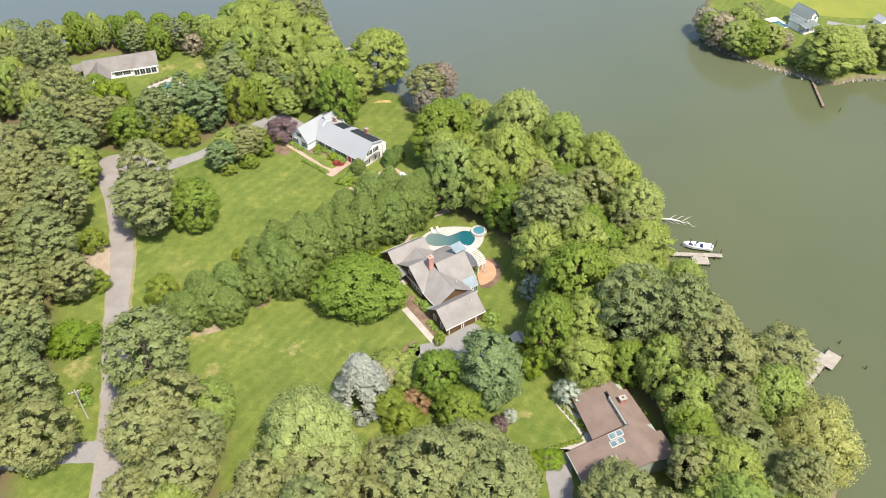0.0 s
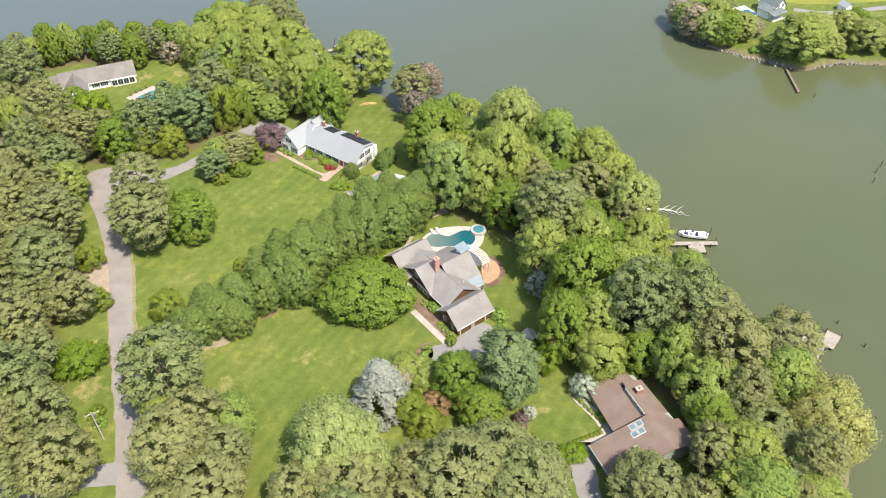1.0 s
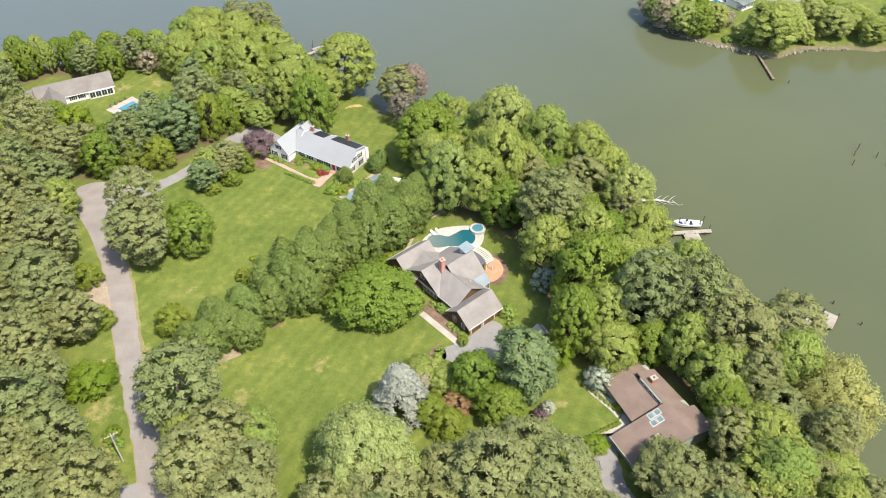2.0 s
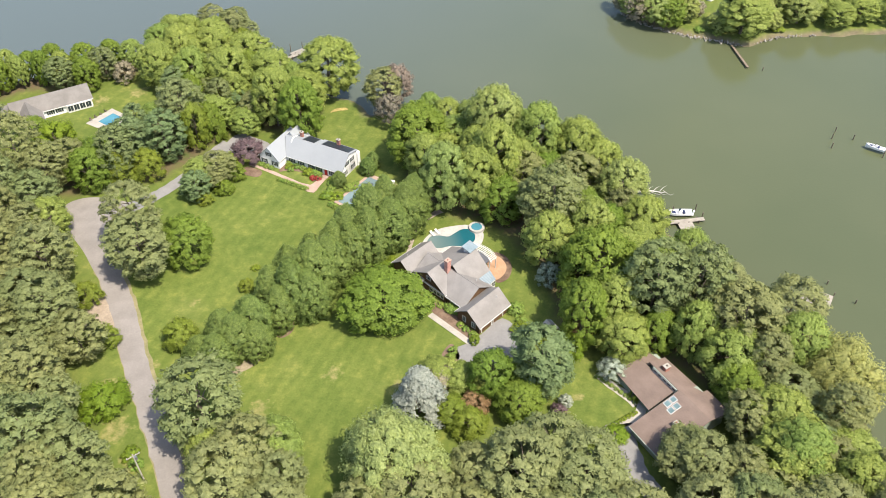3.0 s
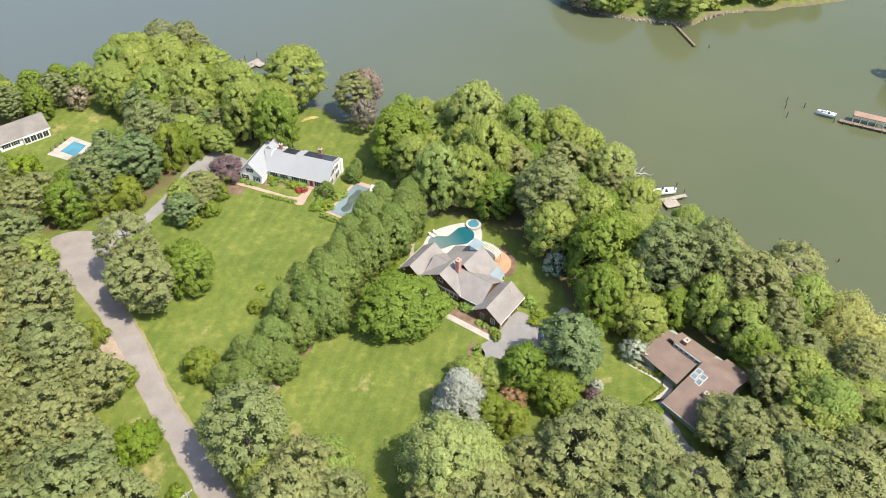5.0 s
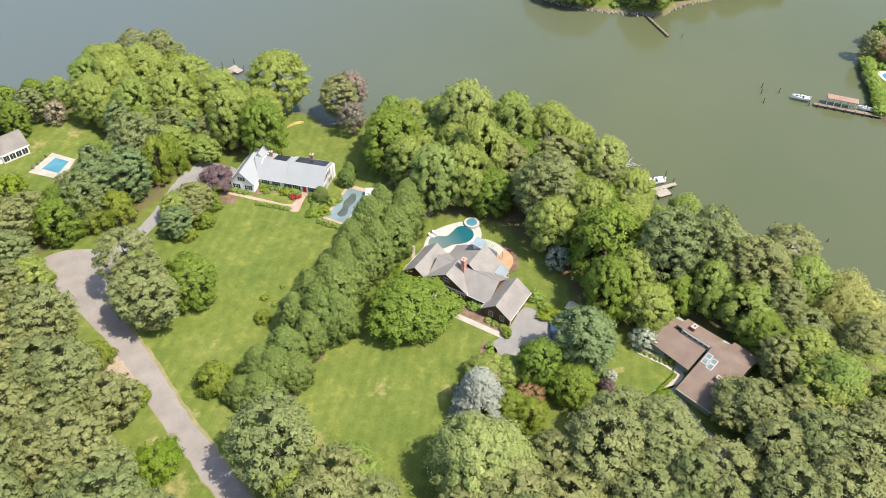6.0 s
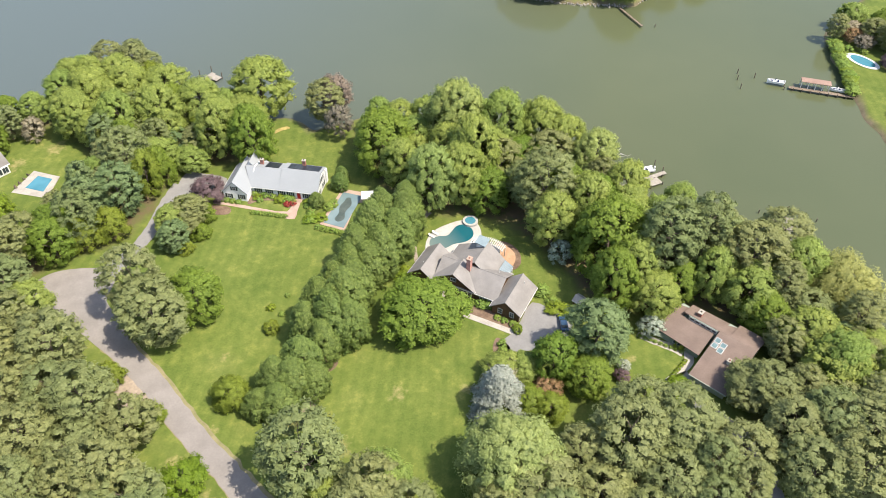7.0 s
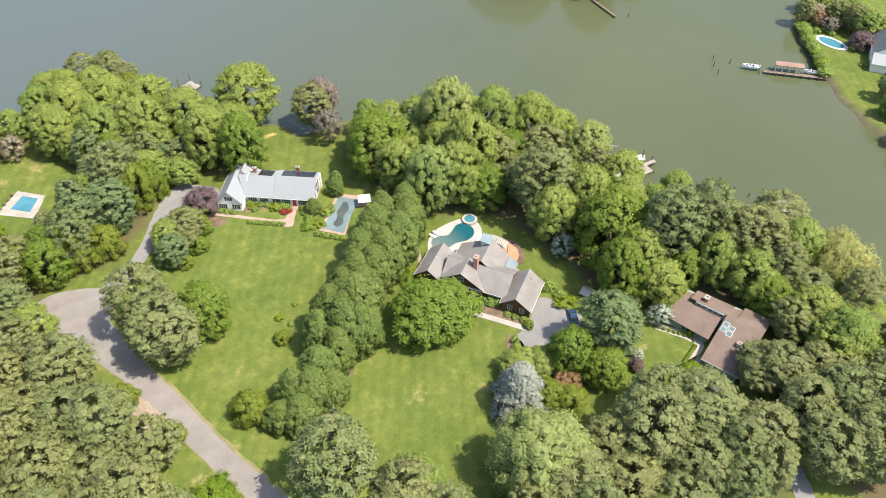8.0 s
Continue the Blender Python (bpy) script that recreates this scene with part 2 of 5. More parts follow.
def make_ground():
    m, n, l, b = shader("grass_and_woodland_floor", 0.9, 0.0, 0.15)
    pos = n.new("ShaderNodeNewGeometry").outputs["Position"]
    wood = n.new("ShaderNodeAttribute")
    wood.attribute_name = "woodland"
    shore = n.new("ShaderNodeAttribute")
    shore.attribute_name = "shore"
    dry = n.new("ShaderNodeAttribute")
    dry.attribute_name = "dry"
    f1, f2, f3 = noise_fac(n, l, 0.05, 4.0, pos), noise_fac(n, l, 0.35, 5.0, pos, 0.7), noise_fac(n, l, 2.5, 4.0, pos)
    grass = ramp(n, l, f1, ((0.3, (0.088, 0.122, 0.026)), (0.55, (0.112, 0.143, 0.032)), (0.75, (0.14, 0.162, 0.045))))
    grass = mix(n, l, 0.75, grass, ramp(n, l, f2, ((0.32, (0.72, 0.82, 0.74)), (0.52, (1.0, 1.0, 1.0)), (0.68, (1.6, 1.38, 1.5)))), "MULTIPLY")
    grass = mix(n, l, 0.6, grass, ramp(n, l, f3, ((0.3, (0.82, 0.82, 0.82)), (0.7, (1.15, 1.15, 1.15)))), "MULTIPLY")
    turn = n.new("ShaderNodeMapping")
    turn.inputs["Rotation"].default_value = (0, 0, radians(33))
    l.new(pos, turn.inputs["Vector"])
    wave = n.new("ShaderNodeTexWave")
    wave.inputs["Scale"].default_value, wave.inputs["Distortion"].default_value, wave.inputs["Detail Scale"].default_value = 0.11, 2.5, 0.6
    l.new(turn.outputs["Vector"], wave.inputs["Vector"])
    grass = mix(n, l, 0.5, grass, ramp(n, l, wave.outputs["Fac"], ((0.3, (0.9, 0.93, 0.9)), (0.7, (1.08, 1.06, 1.06)))), "MULTIPLY")
    bare = ramp(n, l, f2, ((0.3, (0.27, 0.22, 0.10)), (0.7, (0.36, 0.29, 0.15))))
    floor = ramp(n, l, f2, ((0.3, (0.125, 0.083, 0.056)), (0.5, (0.11, 0.088, 0.048)), (0.66, (0.075, 0.10, 0.03))))
    mud = ramp(n, l, f2, ((0.3, (0.1, 0.085, 0.055)), (0.7, (0.17, 0.14, 0.095))))
    add = n.new("ShaderNodeMath")
    add.operation = "MULTIPLY_ADD"
    l.new(f2, add.inputs[0])
    add.inputs[1].default_value = 0.9
    l.new(dry.outputs["Fac"], add.inputs[2])
    dry_mask = ramp(n, l, add.outputs[0], ((0.62, (0, 0, 0)), (1.15, (1, 1, 1))))
    c = mix(n, l, dry_mask, grass, bare)
    c = mix(n, l, wood.outputs["Fac"], c, floor)
    c = mix(n, l, shore.outputs["Fac"], c, mud)
    l.new(c, b.inputs["Base Color"])
    bump(n, l, b, f3, 0.5, 0.12)
    return m


GROUND = make_ground()


# ---- the lie of the land ----
def step(a, b, x):
    u = np.clip((np.asarray(x, float) - a) / (b - a), 0, 1)
    return u * u * (3 - 2 * u)


def land_height(x, y):
    """The lawns lie just over the water and rise to the west."""
    return 1.3 + 3.6 * step(-42, -92, x) * (0.55 + 0.45 * step(125, 180, y))


def gz(x, y):
    return float(land_height(x, y))


def inside(poly, x, y):
    hit = np.zeros(np.shape(x), bool)
    for (x0, y0), (x1, y1) in zip(poly, poly[1:] + poly[:1]):
        if y0 != y1:
            hit ^= ((y0 > y) != (y1 > y)) & (x < (x1 - x0) * (y - y0) / (y1 - y0) + x0)
    return hit


def edge_distance(poly, x, y):
    """Metres to the outline; positive inside."""
    best = np.full(np.shape(x), 1e9)
    for (x0, y0), (x1, y1) in zip(poly, poly[1:] + poly[:1]):
        dx, dy = x1 - x0, y1 - y0
        u = np.clip(((x - x0) * dx + (y - y0) * dy) / (dx * dx + dy * dy), 0, 1)
        best = np.minimum(best, np.hypot(x - x0 - u * dx, y - y0 - u * dy))
    return np.where(inside(poly, x, y), best, -best)


PENINSULA = [(80, -400), (78, 30), (70, 55), (68, 68), (74, 80), (80, 92), (78, 106), (72, 118), (64, 132), (58, 148), (56, 163), (56, 176), (45, 190), (18, 212), (6, 220), (-10, 221),
             (-15, 231), (-30, 240), (-38, 258), (-42, 276), (-47, 288), (-56, 287), (-68, 281), (-80, 273), (-95, 268), (-115, 263), (-150, 255), (-400, 245), (-400, -400)]
FAR_POINT = [(95, 279), (100, 264), (109, 253), (120, 245), (131, 238), (152, 241), (172, 237), (200, 233), (300, 225), (900, 420), (900, 1500), (180, 1500), (118, 330)]
FAR_BANK = [(300, 212), (215, 198), (178, 184), (169, 173), (160, 160), (151, 148), (144, 135), (138, 117), (142, 95), (170, 60), (300, -200), (900, -200), (900, 300)]
WOODS = {
    "west": [(-122, 112), (-98, 96), (-90, 78), (-78, 76), (-81, 90), (-83, 110), (-90, 130), (-92, 150), (-97, 168), (-104, 190), (-124, 196)],
    "north_west": [(-104, 190), (-72, 194), (-58, 210), (-50, 221), (-40, 215), (-28, 215), (-22, 231), (-42, 252), (-43, 282), (-54, 284), (-66, 278), (-78, 270), (-80, 258), (-74, 232), (-78, 217), (-92, 209), (-104, 204)],
    "far_west": [(-150, 196), (-112, 196), (-118, 214), (-127, 226), (-130, 245), (-150, 250)],
    "north_shore": [(-140, 245), (-112, 249), (-82, 255), (-76, 262), (-92, 267), (-140, 259)],
    "east": [(4, 219), (-5, 206), (-4, 190), (-6, 174), (2, 166), (14, 158), (18, 148), (19, 134), (20, 122), (25, 112), (32, 107), (40, 104), (44.5, 97), (46.5, 88), (44, 78), (40, 60), (36, 54), (68, 54), (64, 64), (69, 80), (74, 92), (71, 106), (64, 119), (56, 133), (52, 150), (52, 172), (40, 187), (16, 208)],
    "south_east": [(24, 74), (38, 76), (52, 84), (68, 78), (76, 60), (76, 42), (24, 42)],
    "south": [(-34, 88), (-20, 90), (-6, 92), (0, 86), (4, 74), (14, 68), (22, 62), (22, 56), (-40, 62), (-40, 84)],
    "south_west": [(-66, 108), (-54, 110), (-44, 100), (-42, 84), (-42, 70), (-58, 70), (-62, 90)],
}
DRY = [((-64.0, 146.0), 3.0), ((-56.0, 122.0), 5.0), ((-50.0, 112.0), 5.0), ((-48.0, 104.0), 4.0), ((-84.0, 118.0), 5.0), ((17.0, 100.0), 3.0), ((-94.0, 240.0), 6.0), ((-82.0, 244.0), 6.0), ((-72.0, 128.0), 3.0), ((-30.0, 150.0), 4.0), ((-82.0, 124.0), 5.0), ((-79.0, 112.0), 6.0), ((-76.0, 104.0), 5.0), ((-20.0, 112.0), 3.0), ((-34.0, 118.0), 4.0)]


def build_ground():
    core_x, core_y = np.arange(-150, 200.1, 2.0), np.arange(40, 300.1, 2.0)
    out = np.array([4, 10, 20, 40, 70, 120, 200, 340, 600, 1000, 1700, 2600.0])
    xs = np.concatenate([-150 - out[::-1], core_x, 200 + out])
    ys = np.concatenate([40 - out[::-1], core_y, 300 + out])
    X, Y = np.meshgrid(xs, ys)
    d = np.maximum.reduce([edge_distance(p, X, Y) for p in (PENINSULA, FAR_POINT, FAR_BANK)])
    wob = np.array([noise.noise((x * 0.11, y * 0.11, 3.0)) for x, y in zip(X.ravel(), Y.ravel())]).reshape(X.shape)
    d = d + 2.2 * wob
    Z = -2.5 + (land_height(X, Y) + 2.5) * step(-4, 2.5, d)
    wood = np.zeros(X.shape)
    for p in WOODS.values():
        wood = np.maximum(wood, step(-0.5, 4, edge_distance(p, X, Y) + 2.5 * wob))
    dry = np.zeros(X.shape)
    for (x, y), r in DRY:
        dry = np.maximum(dry, 0.33 * step(r, r * 0.1, np.hypot(X - x, Y - y)))
    h, w = X.shape
    k = np.arange(h * w).reshape(h, w)
    faces = np.stack([k[:-1, :-1], k[:-1, 1:], k[1:, 1:], k[1:, :-1]], -1).reshape(-1, 4)
    me = bpy.data.meshes.new("ground")
    me.from_pydata(np.stack([X, Y, Z], -1).reshape(-1, 3).tolist(), [], faces.tolist())
    for key, val in (("woodland", wood), ("shore", step(2.6, 0.6, d)), ("dry", dry)):
        a = me.attributes.new(key, "FLOAT", "POINT")
        a.data.foreach_set("value", val.ravel().astype(np.float32))
    me.materials.append(GROUND)
    me.shade_smooth()
    return tagged(new("ground", me), "mown lawns, woodland floor and muddy shore", "ground", kind="structure")


build_ground()
me = bpy.data.meshes.new("water")
me.from_pydata([(-4000, -3000, 0), (4000, -3000, 0), (4000, 4000, 0), (-4000, 4000, 0)], [], [(0, 1, 2, 3)])
me.materials.append(WATER)
tagged(new("water", me), "calm olive-green creek water", "water", kind="structure")


# ---- mesh helpers ----
def mesh_of(name, bm, material):
    me = bpy.data.meshes.new(name)
    bmesh.ops.recalc_face_normals(bm, faces=bm.faces)
    bm.to_mesh(me)
    bm.free()
    me.materials.append(material)
    return me


def part(name, bm, material, parent, label=""):
    ob = new(name, mesh_of(name, bm, material))
    ob.parent = parent
    return tagged(ob, label)


def thing(name, x, y, z, turn=0.0, label="", category="", group="", kind=""):
    ob = new(name)
    ob.empty_display_size = 0.5
    ob.matrix_world = pose(x, y, z, 0, 0, turn)
    return tagged(ob, label, category, group, kind)


def single(name, bm, material, m, label, category, group="", kind=""):
    ob = new(name, mesh_of(name, bm, material))
    ob.matrix_world = m
    return tagged(ob, label, category, group, kind)


def add_box(bm, x0, x1, y0, y1, z0, z1, bevel=0.0):
    r = bmesh.ops.create_cube(bm, size=1.0, matrix=Matrix.LocRotScale(((x0 + x1) / 2, (y0 + y1) / 2, (z0 + z1) / 2), None, (x1 - x0, y1 - y0, z1 - z0)))
    if bevel:
        edges = {e for v in r["verts"] for e in v.link_edges}
        bmesh.ops.bevel(bm, geom=list(edges), offset=bevel, segments=2, affect="EDGES")
    return bm


def box(*a, bevel=0.0):
    return add_box(bmesh.new(), *a, bevel=bevel)


def add_slab(bm, corners, thick):
    """A plate with the given upper corners."""
    c = [Vector(p) for p in corners]
    nrm = (c[1] - c[0]).cross(c[2] - c[0]).normalized()
    if nrm.z < 0:
        nrm = -nrm
    top = [bm.verts.new(p) for p in c]
    low = [bm.verts.new(p - nrm * thick) for p in c]
    bm.faces.new(top)
    bm.faces.new(low[::-1])
    for i in range(len(c)):
        j = (i + 1) % len(c)
        bm.faces.new((top[i], low[i], low[j], top[j]))
    return bm


def slab(corners, thick=0.18):
    return add_slab(bmesh.new(), corners, thick)


def add_tube(bm, points, radii, sides=6):
    rings = []
    for i, p in enumerate(points):
        a, b = Vector(points[max(0, i - 1)]), Vector(points[min(len(points) - 1, i + 1)])
        q = (b - a).to_track_quat("Z", "Y")
        rings.append([bm.verts.new(Vector(p) + q @ Vector((math.cos(k * math.tau / sides) * radii[i], math.sin(k * math.tau / sides) * radii[i], 0))) for k in range(sides)])
    for r0, r1 in zip(rings, rings[1:]):
        for k in range(sides):
            bm.faces.new((r0[k], r0[(k + 1) % sides], r1[(k + 1) % sides], r1[k]))
    bm.faces.new(rings[0][::-1])
    bm.faces.new(rings[-1])
    return bm


def tube(points, radii, sides=6):
    return add_tube(bmesh.new(), points, radii, sides)


def smooth_line(pts, n, closed=False):
    """Catmull-Rom through the points."""
    p, out = [Vector((*q, 0)) for q in pts], []
    m = len(p)
    for i in range(m if closed else m - 1):
        g = (lambda k: p[k % m]) if closed else (lambda k: p[min(max(k, 0), m - 1)])
        a, b, c, d = g(i - 1), g(i), g(i + 1), g(i + 2)
        for k in range(n):
            t = k / n
            out.append(0.5 * (2 * b + (c - a) * t + (2 * a - 5 * b + 4 * c - d) * t * t + (3 * b - a - 3 * c + d) * t ** 3))
    if not closed:
        out.append(p[-1])
    return out


def ribbon(pts, widths, lift, n=8, thick=0.25):
    """A road or path that follows the ground."""
    bm, mid = bmesh.new(), smooth_line(pts, n)
    w = [widths[min(int(i / n), len(widths) - 1)] * (1 - (i % n) / n) + widths[min(int(i / n) + 1, len(widths) - 1)] * (i % n) / n for i in range(len(mid))]
    rows = []
    for i, p in enumerate(mid):
        d = (mid[min(i + 1, len(mid) - 1)] - mid[max(i - 1, 0)]).normalized()
        s = Vector((-d.y, d.x, 0))
        row = []
        for k in range(5):
            jag = 0.18 * noise.noise((p.x * 0.7, p.y * 0.7, k * 9.0)) if k in (0, 4) else 0
            q = p + s * (w[i] * (k / 4 - 0.5) * (1 + jag))
            row.append(bm.verts.new((q.x, q.y, gz(q.x, q.y) + lift)))
        rows.append(row)
    for a, b in zip(rows, rows[1:]):
        for k in range(4):
            bm.faces.new((a[k], a[k + 1], b[k + 1], b[k]))
    return skirt(bm, thick)


def skirt(bm, thick):
    ed = [e for e in bm.edges if e.is_boundary]
    r = bmesh.ops.extrude_edge_only(bm, edges=ed)
    for v in (g for g in r["geom"] if isinstance(g, bmesh.types.BMVert)):
        v.co.z -= thick
    return bm


def sheet(outline, lift, n=6, thick=0.25, closed=True, flat=None):
    """A paved or planted area with a rounded outline."""
    line = smooth_line(outline, n, closed) if n > 1 else [Vector((*p, 0)) for p in outline]
    bm = bmesh.new()
    base = flat if flat is not None else None
    vs = [bm.verts.new((p.x, p.y, (base if base is not None else gz(p.x, p.y)) + lift)) for p in line]
    f = bm.faces.new(vs)
    if f.normal.z < 0:
        f.normal_flip()
    bmesh.ops.triangulate(bm, faces=[f])
    if flat is None:
        for _ in range(2):
            bmesh.ops.subdivide_edges(bm, edges=bm.edges[:], cuts=1, use_grid_fill=True)
        bmesh.ops.triangulate(bm, faces=bm.faces[:])
        for v in bm.verts:
            v.co.z = gz(v.co.x, v.co.y) + lift
    return skirt(bm, thick)


# ---- roads, drives and paths ----
ID = Matrix()
ROAD = [(-90.5, 183), (-86.5, 170), (-83.5, 157), (-80, 146), (-76.8, 131), (-72.6, 116), (-68.4, 101), (-64, 82), (-60, 60), (-56, 30)]
single("road", ribbon(ROAD, [11, 8, 5.6, 5.4, 5.3, 5.2, 5.2, 5.4, 5.4, 5.4], 0.05), ASPHALT, ID, "worn grey-brown country road with crumbling edges", "road", kind="structure")
single("verge", ribbon([(x + 0.3, y) for x, y in ROAD[1:]], [9.0, 6.6, 6.4, 6.3, 6.2, 6.2, 6.4, 6.4, 6.4], 0.02, thick=0.2), surface("sandy_verge", (0.17, 0.165, 0.075), (0.25, 0.215, 0.12), 0.95, 0.4, 2.0), ID, "sandy dry verge beside the road", "verge", kind="structure")
single("driveway_apron", sheet([(-98, 187), (-92, 190), (-82, 186.5), (-79, 182), (-83.5, 173), (-83, 160), (-86.4, 158), (-91, 168), (-96, 178)], 0.06), ASPHALT, ID, "wide worn asphalt turning place", "road", kind="structure")
single("driveway_1", ribbon([(-81, 183.5), (-73, 189.5), (-67, 196), (-60, 206), (-54, 212)], [5, 3.6, 3.5, 4, 6], 0.07), ASPHALT_GREY, ID, "pale grey asphalt drive to the white house", "driveway", kind="structure")
single("parking_court", sheet([(-55.0, 213.0), (-51.3, 217.3), (-46.5, 214.4), (-42.0, 209.6), (-45.0, 205.3), (-50.2, 206.3), (-55.6, 203.6), (-55.9, 208.9)], 0.08, n=3), ASPHALT_GREY, ID, "grey asphalt parking court beside the white house", "driveway", kind="structure")
single("driveway_2", sheet([(-2.2, 120.4), (1.6, 122.6), (7.4, 126.2), (10.6, 120.6), (11.8, 115.6), (6, 112.4), (-3.8, 114.8), (-7.6, 118.9)], 0.06, n=3), ASPHALT_GREY, ID, "grey asphalt garage court, partly in tree shade", "driveway", kind="structure")
single("driveway_3", ribbon([(23, 92), (22.5, 86), (22.6, 80), (24, 72), (20, 60), (10, 50), (-20, 45), (-58, 48)], [6, 5, 4.4, 4, 4, 4, 4, 4], 0.07), ASPHALT_GREY, ID, "pale asphalt drive under pine trees", "driveway", kind="structure")
single("side_drive", ribbon([(-66, 91), (-74, 90), (-86, 88), (-110, 92)], [6, 4.5, 4, 4], 0.045), ASPHALT_GREY, ID, "grey side drive leading into the wood", "driveway", kind="structure")
single("pull_in", sheet([(-83.5, 150), (-80.5, 138), (-86, 138), (-90, 145), (-91, 152)], 0.04), surface("sandy_track", (0.26, 0.21, 0.16), (0.34, 0.28, 0.22), 0.95, 0.4, 2.0), ID, "pale sandy pull-in beside the road", "driveway", kind="structure")
single("garden_path", sheet([(-8.5, 131.5), (-9.8, 130.6), (-2.6, 120.0), (-1.3, 120.8)], 0.09, n=1), CONCRETE, ID, "straight pale concrete path along the front beds", "path", kind="structure")


# ---- house parts ----
def window(parent, x, y, z, face, w, h, shutters=False, bars=(1, 1), name="window", depth=0.06):
    """A window on a wall of the parent; face: degrees by which its outward side turns from -y."""
    m = pose(x, y, z, 0, 0, face)
    bm = bmesh.new()
    f = 0.1
    add_box(bm, -w / 2 - f, w / 2 + f, -depth, 0.02, -f, 0)
    add_box(bm, -w / 2 - f, w / 2 + f, -depth, 0.02, h, h + f)
    add_box(bm, -w / 2 - f, -w / 2, -depth, 0.02, 0, h)
    add_box(bm, w / 2, w / 2 + f, -depth, 0.02, 0, h)
    for i in range(1, bars[0] + 1):
        cx = -w / 2 + w * i / (bars[0] + 1)
        add_box(bm, cx - 0.03, cx + 0.03, -depth * 0.8, 0.02, 0, h)
    for i in range(1, bars[1] + 1):
        cz = h * i / (bars[1] + 1)
        add_box(bm, -w / 2, w / 2, -depth * 0.8, 0.02, cz - 0.03, cz + 0.03)
    bm.transform(m)
    fr = part(name, bm, TRIM, parent, "white painted window frame")
    bm = box(-w / 2, w / 2, -0.02, 0.01, 0, h)
    bm.transform(m)
    part("pane", bm, GLASS, fr, "dark reflecting glass")
    if shutters:
        for sgn in (-1, 1):
            cx = sgn * (w / 2 + f + 0.24)
            bm = box(cx - 0.22, cx + 0.22, -0.07, 0.0, -0.05, h + 0.05)
            for k in range(5):
                add_box(bm, cx - 0.17, cx + 0.17, -0.09, -0.06, 0.1 + k * h / 5, 0.1 + k * h / 5 + h / 9)
            bm.transform(m)
            part("shutter", bm, SHUTTER, fr, "dark green louvred shutter")
    return fr


def gable_block(parent, x0, x1, y0, y1, eave, ridge, along, wall, roof, over=0.45, wall_label="", roof_label="", mid=None):
    """A block with a gabled roof; along: the axis its ridge follows, mid: where the ridge stands across it."""
    turned = along != "x"
    p0, p1, a0, a1 = (x0, x1, y0, y1) if not turned else (y0, y1, x0, x1)
    mid = (a0 + a1) / 2 if mid is None else mid
    at = (lambda p, a, z: (a, p, z)) if turned else (lambda p, a, z: (p, a, z))
    bm = bmesh.new()
    rings = [[bm.verts.new(at(p, a, z)) for a, z in ((a0, -0.3), (a1, -0.3), (a1, eave), (mid, ridge), (a0, eave))] for p in (p0, p1)]
    bm.faces.new(rings[0])
    bm.faces.new(rings[1][::-1])
    for k in range(5):
        bm.faces.new((rings[0][k], rings[0][(k + 1) % 5], rings[1][(k + 1) % 5], rings[1][k]))
    w = part("wall", bm, wall, parent, wall_label)
    t = 0.2
    for sgn, side in ((-1, a0), (1, a1)):
        e = side + sgn * over
        low = eave - (ridge - eave) / abs(side - mid) * over
        part("roof", slab([at(p0 - over, mid, ridge + t), at(p1 + over, mid, ridge + t), at(p1 + over, e, low + t), at(p0 - over, e, low + t)]), roof, parent, roof_label)
        g0, g1 = min(e, e + sgn * 0.08), max(e, e + sgn * 0.08)
        c0, c1 = at(p0 - over, g0, low - 0.08), at(p1 + over, g1, low + t)
        part("gutter", box(min(c0[0], c1[0]), max(c0[0], c1[0]), min(c0[1], c1[1]), max(c0[1], c1[1]), c0[2], c1[2]), TRIM, parent, "white gutter board")
    part("ridge_cap", tube([at(p0 - over, mid, ridge + t), at(p1 + over, mid, ridge + t)], [0.09, 0.09], 6), roof, parent, roof_label)
    return w


def chimney(parent, x, y, z0, z1, w, d, mat=BRICK, label="red brick chimney stack", cap=None):
    bm = box(x - w / 2, x + w / 2, y - d / 2, y + d / 2, z0, z1)
    add_box(bm, x - w / 2 - 0.08, x + w / 2 + 0.08, y - d / 2 - 0.08, y + d / 2 + 0.08, z1 - 0.35, z1 - 0.1)
    c = part("chimney", bm, mat, parent, label)
    part("chimney_cap", box(x - w / 2 - 0.12, x + w / 2 + 0.12, y - d / 2 - 0.12, y + d / 2 + 0.12, z1, z1 + 0.12), cap or CONCRETE, c, "pale cap stone")
    bm = bmesh.new()
    add_tube(bm, [(x, y, z1 + 0.1), (x, y, z1 + 0.4)], [0.2, 0.17], 8)
    part("flue", bm, BRICK if mat is not BRICK else PILE_WOOD, c, "dark flue pot")


def door(parent, x, y, z, face, w, h, mat, label):
    m = pose(x, y, z, 0, 0, face)
    bm = bmesh.new()
    add_box(bm, -w / 2 - 0.12, -w / 2, -0.08, 0.02, 0, h + 0.12)
    add_box(bm, w / 2, w / 2 + 0.12, -0.08, 0.02, 0, h + 0.12)
    add_box(bm, -w / 2, w / 2, -0.08, 0.02, h, h + 0.12)
    bm.transform(m)
    fr = part("door_frame", bm, TRIM, parent, "white door frame")
    bm = box(-w / 2, w / 2, -0.04, 0.01, 0, h)
    for i in range(2):
        for k in range(3):
            add_box(bm, -w / 2 + 0.1 + i * w / 2, -0.06 + (i + 1) * w / 2 - w / 2 + 0.0, -0.06, -0.03, 0.15 + k * h / 3, (k + 1) * h / 3 - 0.08)
    bm.transform(m)
    part("door", bm, mat, fr, label)


